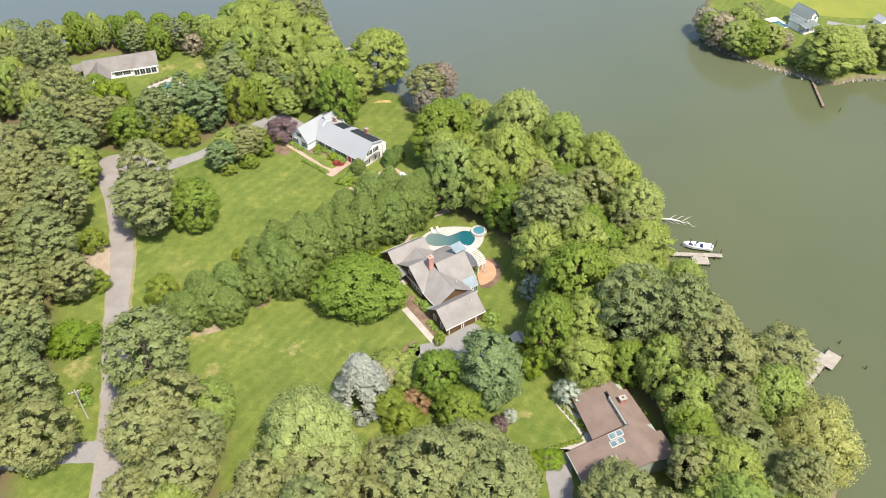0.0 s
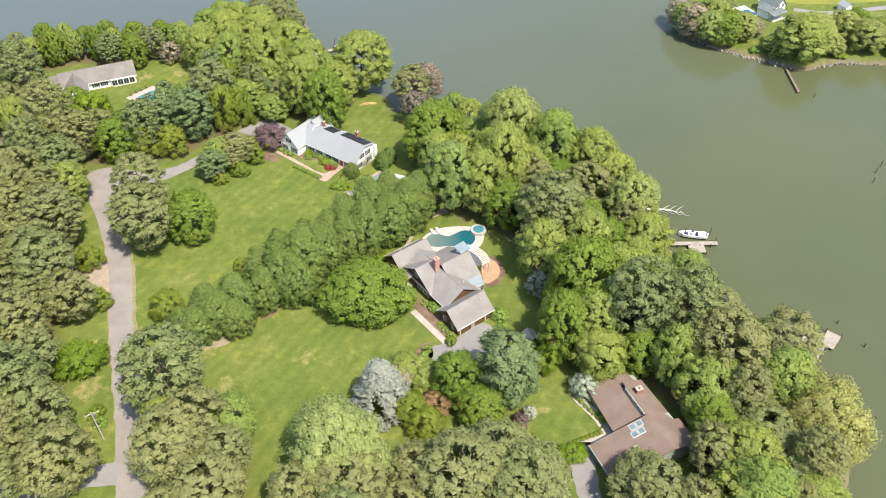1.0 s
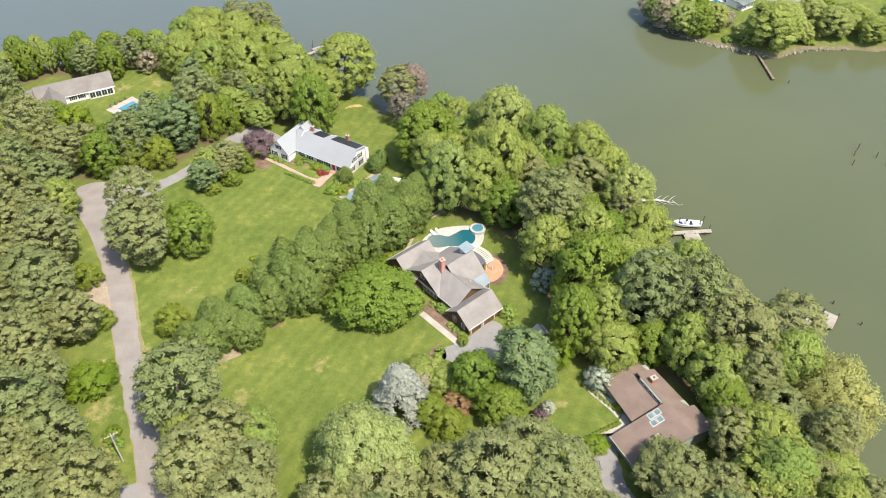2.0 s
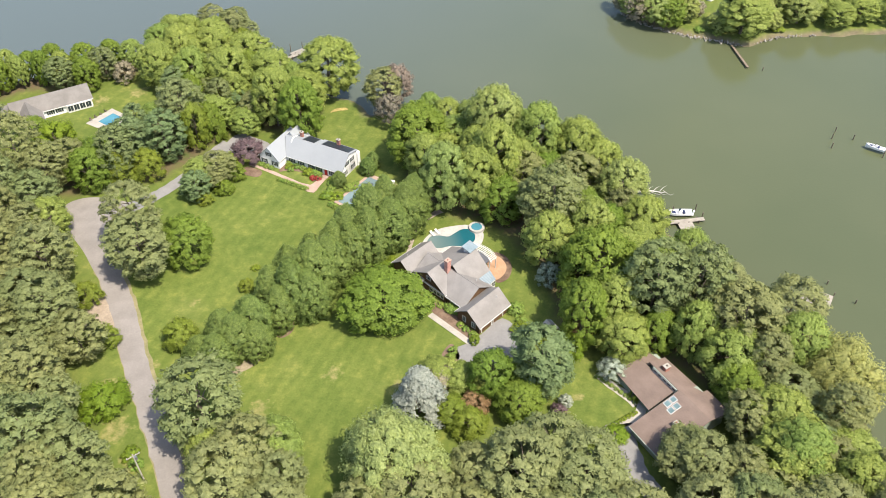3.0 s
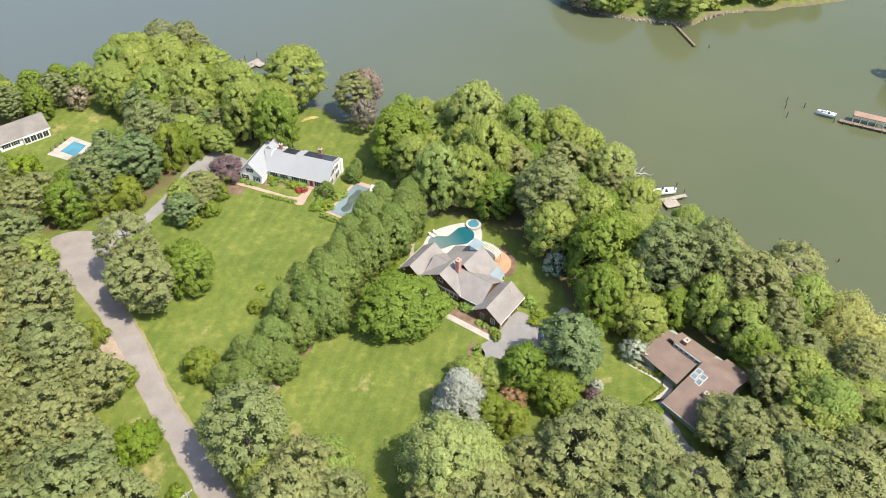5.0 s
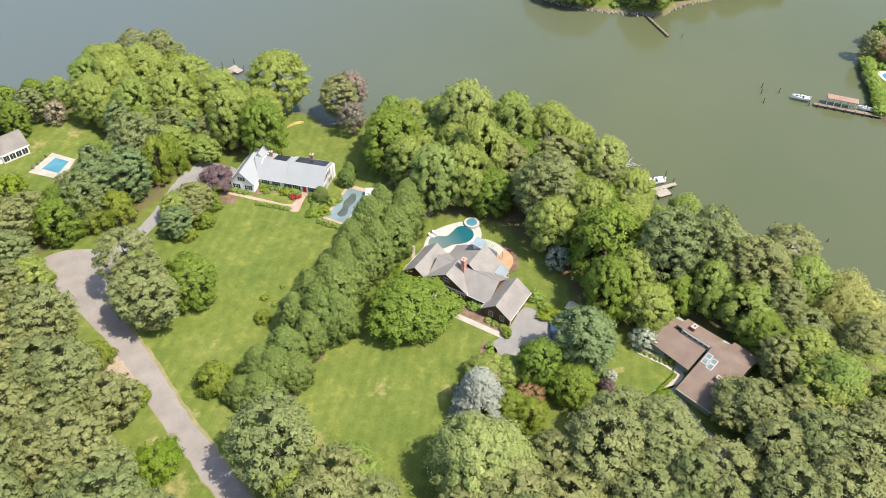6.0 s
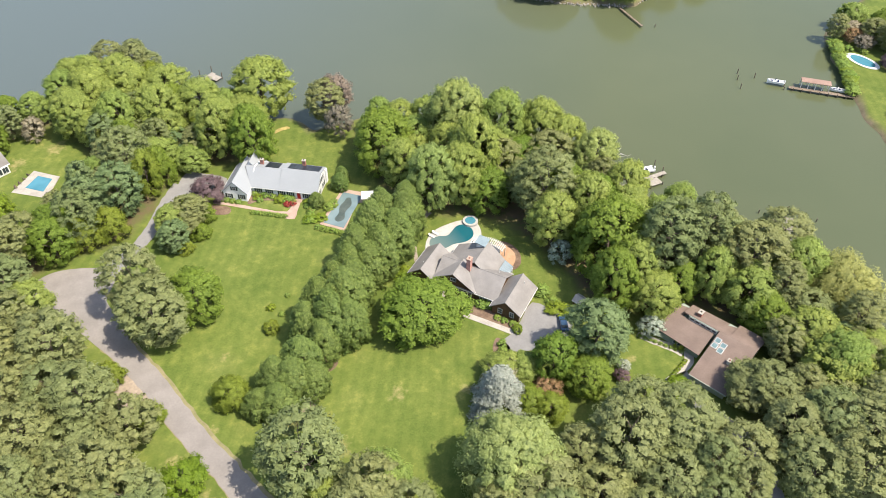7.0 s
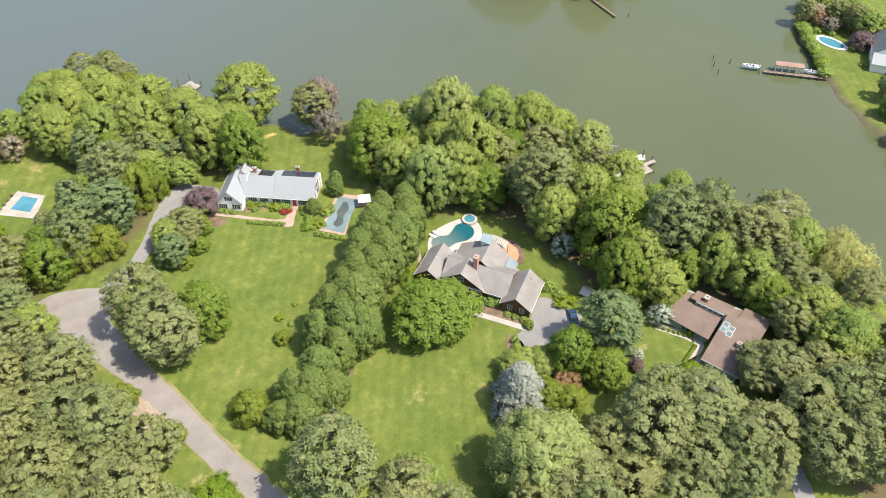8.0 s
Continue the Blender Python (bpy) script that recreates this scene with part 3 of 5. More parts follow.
# ---- the grey-roofed brown house with the pool ----
# its x follows the garage doors' wall, its y runs back along the front path
H1 = thing("pool_house", 0.4, 120.9, 1.3, 33.2, "rambling brown-sided house with grey shingle roofs beside a pool", "house")
gable_block(H1, 1.2, 11.2, 1.1, 8.1, 2.7, 5.4, "x", SIDING_BROWN, ROOF_GREY, 0.5, "brown cedar garage wall", "grey shingle garage roof", mid=4.7)
gable_block(H1, 3.1, 12.6, 8.1, 24.4, 2.8, 5.8, "y", SIDING_BROWN, ROOF_GREY, 0.5, "brown cedar front wall", "grey shingle main roof", mid=8.0)
gable_block(H1, 8.4, 15.8, 11.4, 24.0, 3.1, 7.2, "x", SIDING_BROWN, ROOF_GREY, 0.5, "brown cedar rear wing wall", "broad grey shingle rear roof", mid=16.2)
gable_block(H1, 2.0, 11.6, 24.6, 31.0, 2.7, 5.3, "x", SIDING_BROWN, ROOF_GREY, 0.5, "brown cedar end wing wall", "grey shingle end wing roof")
gable_block(H1, 2.8, 8.2, 13.8, 25.0, 3.0, 6.5, "x", SIDING_BROWN, ROOF_GREY, 0.4, "brown front gable wall", "grey shingle front gable roof", mid=19.4)
chimney(H1, 7.2, 17.2, 4.0, 9.0, 1.25, 1.0, surface("pink_brick", (0.4, 0.2, 0.17), (0.5, 0.28, 0.24), 0.85, 1.2, 9.0), "pink painted brick chimney", BRICK_PAVE)
for x, y in ((9.6, 3.4), (4.6, 28.6), (10.2, 10.4)):
    part("vent_pipe", tube([(x, y, 3.5), (x, y, 5.2)], [0.07, 0.07], 6), TRIM, H1, "white roof vent pipe")
for yy in (3.0, 6.0):
    window(H1, 1.2, yy, 0.9, -90, 1.0, 1.5)
for yy in (9.4, 11.6):
    window(H1, 3.1, yy, 1.0, -90, 1.2, 1.1)
for k in range(4):
    window(H1, 2.8, 14.8 + k * 1.2, 0.9, -90, 0.95, 1.7, bars=(0, 1))
window(H1, 2.8, 19.4, 4.1, -90, 1.4, 1.0, bars=(2, 0))
for xx in (3.6, 7.6):
    fr = part("garage_door_frame", add_box(add_box(box(xx - 1.85, xx - 1.6, 1.0, 1.12, 0, 2.3), xx + 1.6, xx + 1.85, 1.0, 1.12, 0, 2.3), xx - 1.85, xx + 1.85, 1.0, 1.12, 2.3, 2.5), TRIM, H1, "white garage door surround")
    bm = bmesh.new()
    for k in range(4):
        add_box(bm, xx - 1.6, xx + 1.6, 1.04, 1.12, 0.02 + k * 0.57, 0.02 + k * 0.57 + 0.54, bevel=0.02)
    part("garage_door", bm, SIDING_BROWN, fr, "brown panelled garage door")
# front porch
part("porch_roof", slab([(-0.6, 20.6, 2.6), (2.8, 20.6, 3.4), (2.8, 24.2, 3.4), (-0.6, 24.2, 2.6)]), ROOF_GREY, H1, "small grey porch roof")
for yy in (20.8, 24.0):
    part("porch_post", box(-0.45, -0.25, yy - 0.1, yy + 0.1, 0, 2.5, bevel=0.02), TRIM, H1, "white porch post")
part("porch_beam", box(-0.5, -0.2, 20.6, 24.2, 2.16, 2.42), TRIM, H1, "white porch beam")
part("porch_floor", box(-0.6, 2.8, 20.6, 24.2, -0.2, 0.18), CONCRETE, H1, "pale porch floor")
# roof lantern, glazed bay, flat roof and pergola at the rear
lan = part("cupola", box(14.3, 16.3, 16.5, 18.6, 4.6, 7.75), TRIM, H1, "white cupola wall")
part("cupola_roof", slab([(13.8, 16.0, 7.8), (16.8, 16.0, 8.0), (16.8, 18.9, 8.35), (13.8, 18.9, 8.15)], 0.16), BLUE_ROOF, lan, "pale blue-grey metal cupola roof")
for yy in (17.05, 18.1):
    window(lan, 16.3, yy, 6.6, 90, 0.8, 0.85, name="cupola_window")
for xx in (14.85, 15.8):
    window(lan, xx, 16.5, 7.05, 0, 0.7, 0.5, name="cupola_window", bars=(0, 0))
part("flat_roof", slab([(16.3, 13.6, 3.5), (19.5, 14.0, 3.3), (20.4, 17.0, 3.3), (19.2, 20.4, 3.3), (16.3, 20.8, 3.5)], 0.2), GREY_AWNING, H1, "charcoal flat terrace roof")
for x, y in ((19.3, 14.2), (20.1, 17.0), (18.9, 20.1)):
    part("terrace_post", box(x - 0.1, x + 0.1, y - 0.1, y + 0.1, 0, 3.1, bevel=0.02), TRIM, H1, "white terrace post")
per = thing("pergola", 0.4, 120.9, 1.3, 33.2, "white slatted pergola curving round the terrace roof", "pergola")
bow = lambda y: math.sqrt(max(0.0, 6.9 ** 2 - (y - 17.0) ** 2)) + 13.4
for k in range(16):
    y = 13.4 + k * 0.56
    part("rafter", box(bow(y) - 0.9, bow(y) + 1.7, y - 0.08, y + 0.08, 3.36, 3.56), TRIM, per)
for r in (-0.4, 1.3):
    part("beam", tube([(bow(y) + r, y, 3.27) for y in np.linspace(13.0, 22.2, 14)], [0.09] * 14, 4), TRIM, per)
for y in (13.2, 15.4, 17.6, 19.8, 22.0):
    part("post", box(bow(y) + 1.21, bow(y) + 1.39, y - 0.09, y + 0.09, -0.2, 3.2), TRIM, per)
bay = part("glazed_bay_roof", slab([(12.0, 11.2, 3.6), (15.9, 11.2, 3.6), (15.5, 8.8, 2.6), (12.6, 8.6, 2.6)], 0.1), BLUE_ROOF, H1, "blue-grey ribbed glass bay roof")
for k in range(6):
    a, b = 12.1 + k * 0.74, 12.7 + k * 0.54
    part("rib", slab([(a, 11.2, 3.66), (a + 0.08, 11.2, 3.66), (b + 0.08, 8.65, 2.66), (b, 8.65, 2.66)], 0.05), CHROME, bay)
part("bay_wall", box(12.7, 15.4, 8.85, 11.3, -0.2, 2.5), TRIM, H1, "white framed bay wall")
for xx in (13.4, 14.7):
    window(H1, xx, 8.85, 0.6, 0, 1.1, 1.6, name="bay_window")

# pool, spa, terraces
single("pool_terrace", sheet([(-7.0, 152.2), (-6.2, 155.8), (-4.0, 158.8), (-0.6, 160.8), (4.0, 161.2), (8.0, 160.6), (10.6, 157.8), (10.0, 154.2), (7.6, 151.4), (3.0, 149.8), (-2.6, 149.8)], 0.12), COPING, ID, "pale stone paving round the swimming pool", "terrace", kind="structure")
kidney = [(-4.7, 156.2), (-4.2, 154.3), (-1.8, 153.3), (1.2, 153.5), (4.4, 152.8), (7.2, 153.8), (8.3, 156.2), (7.6, 158.7), (5.4, 159.3), (3.2, 158.2), (1.2, 157.3), (-1.0, 158.2), (-3.3, 158.2)]
pool = thing("swimming_pool", 0, 0, 1.3, 0, "kidney-shaped swimming pool with teal water", "pool")
part("coping", sheet([(x + (x - 2.6) * 0.06, y + (y - 156.2) * 0.13) for x, y in kidney], 0.17, flat=0.0), COPING, pool, "raised pale stone pool edge")
part("pool_water", sheet(kidney, 0.19, flat=0.0, thick=0.1), KIDNEY_WATER, pool, "clear teal water")
spa = thing("spa", 9.4, 158.9, 1.3, 0, "round raised stone spa beside the pool", "pool")
bm = bmesh.new()
bmesh.ops.create_cone(bm, cap_ends=True, segments=28, radius1=2.15, radius2=2.1, depth=0.75, matrix=pose(0, 0, 0.37))
part("rim", bm, COPING, spa, "pale stone rim")
bm = bmesh.new()
bmesh.ops.create_cone(bm, cap_ends=True, segments=28, radius1=1.45, radius2=1.45, depth=0.1, matrix=pose(0, 0, 0.73))
part("spa_water", bm, POOL_BLUE, spa, "clear blue water")
single("patio", sheet([(9.0, 139.2), (11.6, 140.2), (13.2, 143.0), (12.6, 146.4), (10.4, 148), (8.6, 145)], 0.14), TERRACOTTA, ID, "curved terracotta brick patio", "patio", kind="structure")
single("patio_bed", sheet([(9.4, 138.0), (12.6, 139.0), (14.6, 143.0), (13.8, 147.2), (11, 148.6), (9.0, 142)], 0.07), MULCH, ID, "dark mulch border round the patio", "flower bed", kind="structure")
single("front_bed", sheet([(-9.4, 133.5), (-2.6, 122.6), (-0.6, 123.0), (-3, 129), (-8, 136)], 0.06), MULCH, ID, "mulched bed between path and house front", "flower bed", kind="structure")
single("corner_bed", sheet([(-6.2, 121), (-5.2, 117), (-7.4, 115.4), (-9.2, 118)], 0.06), MULCH, ID, "mulch bed beside the garage court", "flower bed", kind="structure")
single("hedge_bed_1", sheet([(-48, 129), (-50.4, 124.4), (-56, 122.4), (-60, 125), (-56, 130), (-49, 132)], 0.05), surface("sandy_soil", (0.2, 0.17, 0.11), (0.31, 0.26, 0.18), 0.95, 0.5, 3.0), ID, "bare sandy soil under the cypress hedge", "flower bed", kind="structure")
single("hedge_bed_2", sheet([(-45.6, 138), (-46, 133.4), (-44.2, 131.2), (-41.5, 133), (-41, 138)], 0.05), MULCH, ID, "bare mulch gap in the cypress hedge", "flower bed", kind="structure")
for k in range(2):
    lounger = thing("sun_lounger", -2.6 + k * 1.4, 158.9 + k * 0.5, 1.42, 25, "white sun lounger on the pool terrace", "lounger", "pool loungers")
    part("seat", box(-0.32, 0.32, -0.95, 0.45, 0.28, 0.36, bevel=0.02), TRIM, lounger)
    part("backrest", slab([(-0.32, 0.45, 0.36), (0.32, 0.45, 0.36), (0.32, 1.0, 0.75), (-0.32, 1.0, 0.75)], 0.06), TRIM, lounger)
    for x, y in ((-0.28, -0.85), (0.28, -0.85), (-0.28, 0.4), (0.28, 0.4)):
        part("leg", box(x - 0.03, x + 0.03, y - 0.03, y + 0.03, 0, 0.28), TRIM, lounger)

# ---- the white house ----
# its x runs along the front, its y runs back
H2 = thing("white_house", -40.2, 196.9, 1.35, -39.5, "white clapboard house with a pale grey metal roof and dark shutters", "house")
gable_block(H2, -6.8, 0.0, 0.0, 11.5, 2.9, 6.4, "y", SIDING_WHITE, ROOF_PALE, 0.35, "white clapboard gable wing wall", "pale grey wing roof")
part("wall", box(0.0, 19.2, 3.6, 11.0, -0.3, 2.85), SIDING_WHITE, H2, "white clapboard front wall")
for x0, x1, rz in ((-2.5, 8.2, 6.3), (8.2, 19.4, 6.7)):
    part("roof", slab([(x0, 7.8, rz), (x1 + 0.1, 7.8, rz), (x1 + 0.1, 3.1, 2.75), (x0 if x0 > 0 else 0.2, 3.1, 2.75)]), ROOF_PALE, H2, "long pale grey front roof slope")
    part("rear_roof", slab([(x0, 7.8, rz - 0.02), (x1 + 0.1, 7.8, rz - 0.02), (x1 + 0.1, 12.2, rz - 1.2), (x0, 12.2, rz - 1.2)]), ROOF_PALE, H2, "low pale grey rear dormer roof")
for x in (0.3, 19.2):
    bm = bmesh.new()
    vs = [bm.verts.new(p) for p in ((x, 3.6, 2.75), (x, 7.8, 6.45), (x, 11.9, 5.3), (x, 11.9, -0.3), (x, 3.6, -0.3))]
    vs2 = [bm.verts.new((v.co.x - 0.25, v.co.y, v.co.z)) for v in vs]
    bm.faces.new(vs)
    bm.faces.new(vs2[::-1])
    for k in range(5):
        bm.faces.new((vs[k], vs2[k], vs2[(k + 1) % 5], vs[(k + 1) % 5]))
    part("gable_wall", bm, SIDING_WHITE, H2, "white clapboard gable end")
part("rear_wall", box(0.3, 19.2, 11.6, 11.9, -0.3, 5.2), SIDING_WHITE, H2, "white clapboard rear wall")
part("gable_return", box(17.8, 19.5, 11.9, 13.2, -0.3, 4.4), SIDING_WHITE, H2, "white projecting corner bay")
part("gutter", box(0.2, 19.5, 3.02, 3.12, 2.5, 2.72), TRIM, H2, "white gutter board")
for x0, x1 in ((3.0, 7.0), (9.6, 18.8)):
    n = max(2, round((x1 - x0) / 1.05))
    for k in range(n):
        a, b = x0 + (x1 - x0) * k / n + 0.03, x0 + (x1 - x0) * (k + 1) / n - 0.03
        z = 6.3 if x0 < 8 else 6.7
        f = lambda y, z=z: z - 0.02 - (y - 7.8) * 1.2 / 4.4 + 0.12
        part("solar_panel", slab([(a, 8.5, f(8.5)), (b, 8.5, f(8.5)), (b, 11.9, f(11.9)), (a, 11.9, f(11.9))], 0.05), SOLAR, H2, "black glass solar panel")
chimney(H2, 13.6, 11.4, 4.0, 7.6, 0.9, 0.7)
chimney(H2, 1.6, 10.2, 4.0, 7.3, 0.9, 0.7)
gable_block(H2, -5.2, 1.8, 9.0, 14.0, 2.9, 6.9, "y", SIDING_WHITE, ROOF_PALE, 0.3, "white rear gable wall", "pale grey rear gable roof")
for x in (-5.2, -1.6):
    window(H2, x, 0, 0.7, 0, 0.95, 1.4, True)
window(H2, -3.4, 0, 3.5, 0, 0.9, 1.2, True)
for x in (2.0, 5.2):
    window(H2, x, 3.6, 0.8, 0, 1.1, 1.35, True)
for x in (8.8, 11.4, 16.0, 18.2):
    window(H2, x, 3.6, 0.6, 0, 1.1, 1.5, True)
door(H2, 13.8, 3.6, 0.1, 0, 1.0, 2.0, RED_PAINT, "bright red front door")
for y, z in ((5.4, 0.8), (9.6, 0.8), (6.6, 3.4), (9.2, 3.4)):
    window(H2, 19.2, y, z, 90, 0.95, 1.3, True)
for y in (2.5, 6.0, 9.5):
    window(H2, -6.8, y, 0.8, -90, 0.95, 1.3, True)
part("front_step", add_box(box(12.8, 14.8, 2.2, 3.6, -0.3, 0.12), 13.0, 14.6, 1.6, 2.2, -0.3, 0.0), BRICK_PAVE, H2, "brick front steps")


def h2(x, y):
    v = H2.matrix_world @ Vector((x, y, 0))
    return v.x, v.y


single("brick_path", ribbon([h2(-9, -2.2), h2(-3, -2.2), h2(4, -2.8), h2(9, -3.2), h2(12.6, -3.0)], [1.2, 1.2, 1.2, 1.3, 1.6], 0.06), BRICK_PAVE, ID, "pinkish brick path along the front garden", "path", kind="structure")
single("brick_court", sheet([h2(11.6, -4.8), h2(15.0, -4.8), h2(14.8, -1.6), h2(14.5, 2.2), h2(13.1, 2.2), h2(12.4, -1.4)], 0.08, n=2), BRICK_PAVE, ID, "pinkish brick landing before the front door", "path", kind="structure")
single("front_garden_bed", sheet([h2(0.6, 3.4), h2(12.6, 3.4), h2(12.0, -0.6), h2(8, 1.6), h2(3, 0.8), h2(0.4, -1.2)], 0.05, n=3), MULCH, ID, "planted mulch bed below the house front", "flower bed", kind="structure")
single("plum_bed", sheet([h2(-8, -7), h2(-3.5, -6.2), h2(-4, -3.4), h2(-9, -3.6)], 0.05), MULCH, ID, "round mulch bed in the lawn", "flower bed", kind="structure")
# rectangular covered pool
pool2 = thing("rectangular_pool", 0, 0, 1.35, 0, "rectangular pool with cloudy grey-blue water and brick edge", "pool")
part("pool_edge", sheet([(-15.0, 189.0), (-8.0, 182.2), (-10.5, 179.4), (-14, 181.5), (-21.8, 172.4), (-26.6, 178.2)], 0.1, n=1, flat=0.0), BRICK_PAVE, pool2, "pinkish brick pool edge")
part("pool_water", sheet([(-15.4, 187.4), (-11.4, 183.2), (-21.6, 173.6), (-25.4, 178.2)], 0.14, n=1, flat=0.0, thick=0.1), POOL_COVER, pool2, "cloudy grey-blue water")
drift = []
for k in range(28):
    a = k / 28 * math.tau
    along, across = 5.2 * math.cos(a), (1.35 + 0.35 * math.cos(5 * a + 0.6)) * math.sin(a) + 0.25 * math.sin(3 * a)
    drift.append((-18.4 + 0.68 * along + 0.73 * across, 180.5 + 0.73 * along - 0.68 * across))
part("debris_patch", sheet(drift, 0.17, n=2, flat=0.0, thick=0.02), ALGAE, pool2, "dark drift of settled leaves")
tent = thing("pool_umbrella", -11.0, 180.6, 1.4, 0, "white square umbrella beside the rectangular pool", "umbrella")
part("pole", tube([(0, 0, 0), (0, 0, 2.6)], [0.04, 0.04]), CHROME, tent)
bm = bmesh.new()
bmesh.ops.create_cone(bm, cap_ends=True, segments=4, radius1=2.5, radius2=0.08, depth=0.8, matrix=pose(0, 0, 2.6, 0, 0, 20))
part("canopy", bm, TRIM, tent, "white canvas canopy")

# ---- the brown-roofed house under the pines ----
# its x runs from the low west eave up to the ridge, its y to the north
H3 = thing("brown_house", 24.0, 89.6, 1.3, 18.8, "low grey-green house with wide brown shingle roofs and a clerestory", "house")
part("roof", slab([(0, -9.0, 2.3), (13.3, -9.0, 5.6), (13.3, 0.0, 5.6), (0, 0.0, 2.3)], 0.25), ROOF_BROWN, H3, "wide brown shingle south roof")
part("roof", slab([(6.2, 0.9, 2.5), (12.9, 0.9, 4.3), (12.9, 12.2, 4.3), (6.9, 12.2, 2.5)], 0.25), ROOF_BROWN, H3, "brown shingle north-west roof")
part("roof", slab([(13.3, -9.0, 5.6), (19.4, -9.0, 4.0), (19.4, -2.4, 4.0), (13.3, -2.4, 5.6)], 0.25), ROOF_BROWN, H3, "brown shingle south-east roof")
part("roof", slab([(13.1, -2.4, 5.45), (18.4, -2.4, 3.9), (18.0, 9.0, 3.9), (13.1, 9.0, 5.45)], 0.25), ROOF_BROWN, H3, "brown shingle north-east roof")
part("roof", slab([(12.9, 9.0, 4.3), (17.0, 9.0, 3.4), (16.2, 12.6, 3.4), (12.9, 12.6, 4.3)], 0.25), ROOF_BROWN, H3, "brown shingle end roof")
bm = bmesh.new()
vs = [[bm.verts.new(p) for p in ((0.7, y, -0.3), (18.4, y, -0.3), (18.4, y, 3.9), (13.3, y, 5.3), (0.7, y, 2.2))] for y in (-8.4, -0.4)]
bm.faces.new(vs[0])
bm.faces.new(vs[1][::-1])
for k in range(5):
    bm.faces.new((vs[0][k], vs[0][(k + 1) % 5], vs[1][(k + 1) % 5], vs[1][k]))
part("wall", bm, SIDING_GREEN, H3, "grey-green south wing wall")
part("wall", box(7.3, 12.9, 1.4, 11.6, -0.3, 2.35), SIDING_GREEN, H3, "grey-green west wall")
part("wall", box(12.9, 17.6, -0.4, 12.0, -0.3, 3.2), SIDING_GREEN, H3, "grey-green east wall")
part("clerestory_wall", box(12.85, 13.1, 0.3, 7.6, 4.0, 5.35), SIDING_GREEN, H3, "grey-green clerestory wall")
part("fascia", slab([(-0.05, -9.0, 2.36), (0.12, -9.0, 2.36), (0.12, 0.0, 2.36), (-0.05, 0.0, 2.36)], 0.3), SIDING_GREEN, H3, "grey-green eave board")
for k in range(5):
    window(H3, 12.85, 1.1 + k * 1.4, 4.45, -90, 1.05, 0.65, bars=(0, 0), name="clerestory_window")
for k in range(3):
    window(H3, 7.3, 5.0 + k * 1.1, 0.7, -90, 0.85, 1.2, bars=(0, 0))
for k in range(3):
    window(H3, 4.0 + k * 4, -8.4, 0.9, 0, 1.4, 1.2)
for y in (-6.5, -3.0):
    window(H3, 18.4, y, 0.9, 90, 1.6, 1.4)
for i in range(2):
    for k in range(2):
        x, y = 8.1 + i * 1.5 + k * 0.5, -3.2 + k * 1.6
        f = lambda x: 2.3 + x * 3.3 / 13.3
        fr = part("skylight_frame", slab([(x, y, f(x) + 0.12), (x + 1.3, y, f(x + 1.3) + 0.12), (x + 1.3, y + 1.35, f(x + 1.3) + 0.12), (x, y + 1.35, f(x) + 0.12)], 0.14), TRIM, H3, "pale skylight kerb")
        part("skylight", slab([(x + 0.1, y + 0.1, f(x + 0.1) + 0.15), (x + 1.2, y + 0.1, f(x + 1.2) + 0.15), (x + 1.2, y + 1.25, f(x + 1.2) + 0.15), (x + 0.1, y + 1.25, f(x + 0.1) + 0.15)], 0.04), SKYLIGHT, fr, "blue-grey skylight glass")
chimney(H3, 15.0, 5.8, 3.6, 6.1, 1.3, 0.95, BRICK, "pink brick chimney with a pale cap")
chimney(H3, 7.2, -5.6, 3.4, 5.0, 0.9, 0.8, TRIM, "small white roof vent")
single("lawn_path", ribbon([(20.4, 91.4), (24.6, 92.0), (28.2, 93.4), (30.2, 95.6)], [1.8, 1.8, 2.2, 2.0], 0.07), CONCRETE, ID, "pale stone path to the brown-roofed house", "path", kind="structure")
single("stone_border", ribbon([(29.0, 96.0), (27.2, 99.2), (25.0, 102.6), (23.4, 105.6)], [2.6, 2.2, 2.0, 1.6], 0.05), surface("gravel_border", (0.3, 0.27, 0.24), (0.44, 0.41, 0.37), 0.9, 0.5, 4.0), ID, "gravel planting border beside the small lawn", "flower bed", kind="structure")
single("straw_bed", sheet([(-22.4, 223.8), (-20.5, 225.6), (-17.4, 225.6), (-16.8, 224.2), (-19.8, 224.2)], 0.07), surface("yellow_straw", (0.2, 0.16, 0.06), (0.42, 0.34, 0.13), 0.95, 1.2, 5.0), ID, "yellow straw-covered bed where the lawn meets the shore trees", "flower bed", kind="structure")
single("pool_path", ribbon([(-10.6, 152.6), (-7.4, 159.6), (-3.4, 165.2), (1.6, 168.4)], [1.0, 0.9, 1.1, 2.4], 0.06), surface("trodden_gravel", (0.24, 0.2, 0.16), (0.34, 0.29, 0.24), 0.95, 0.6, 4.0), ID, "narrow gravel path between the cypress screen and the pool lawn", "path", kind="structure")
shed = thing("garden_shed", 17.0, 119.6, 1.3, 20, "small brown garden shed with a pale roof", "shed")
gable_block(shed, -1.2, 1.2, -1.5, 1.5, 1.9, 2.7, "y", SIDING_BROWN, CONCRETE, 0.2)

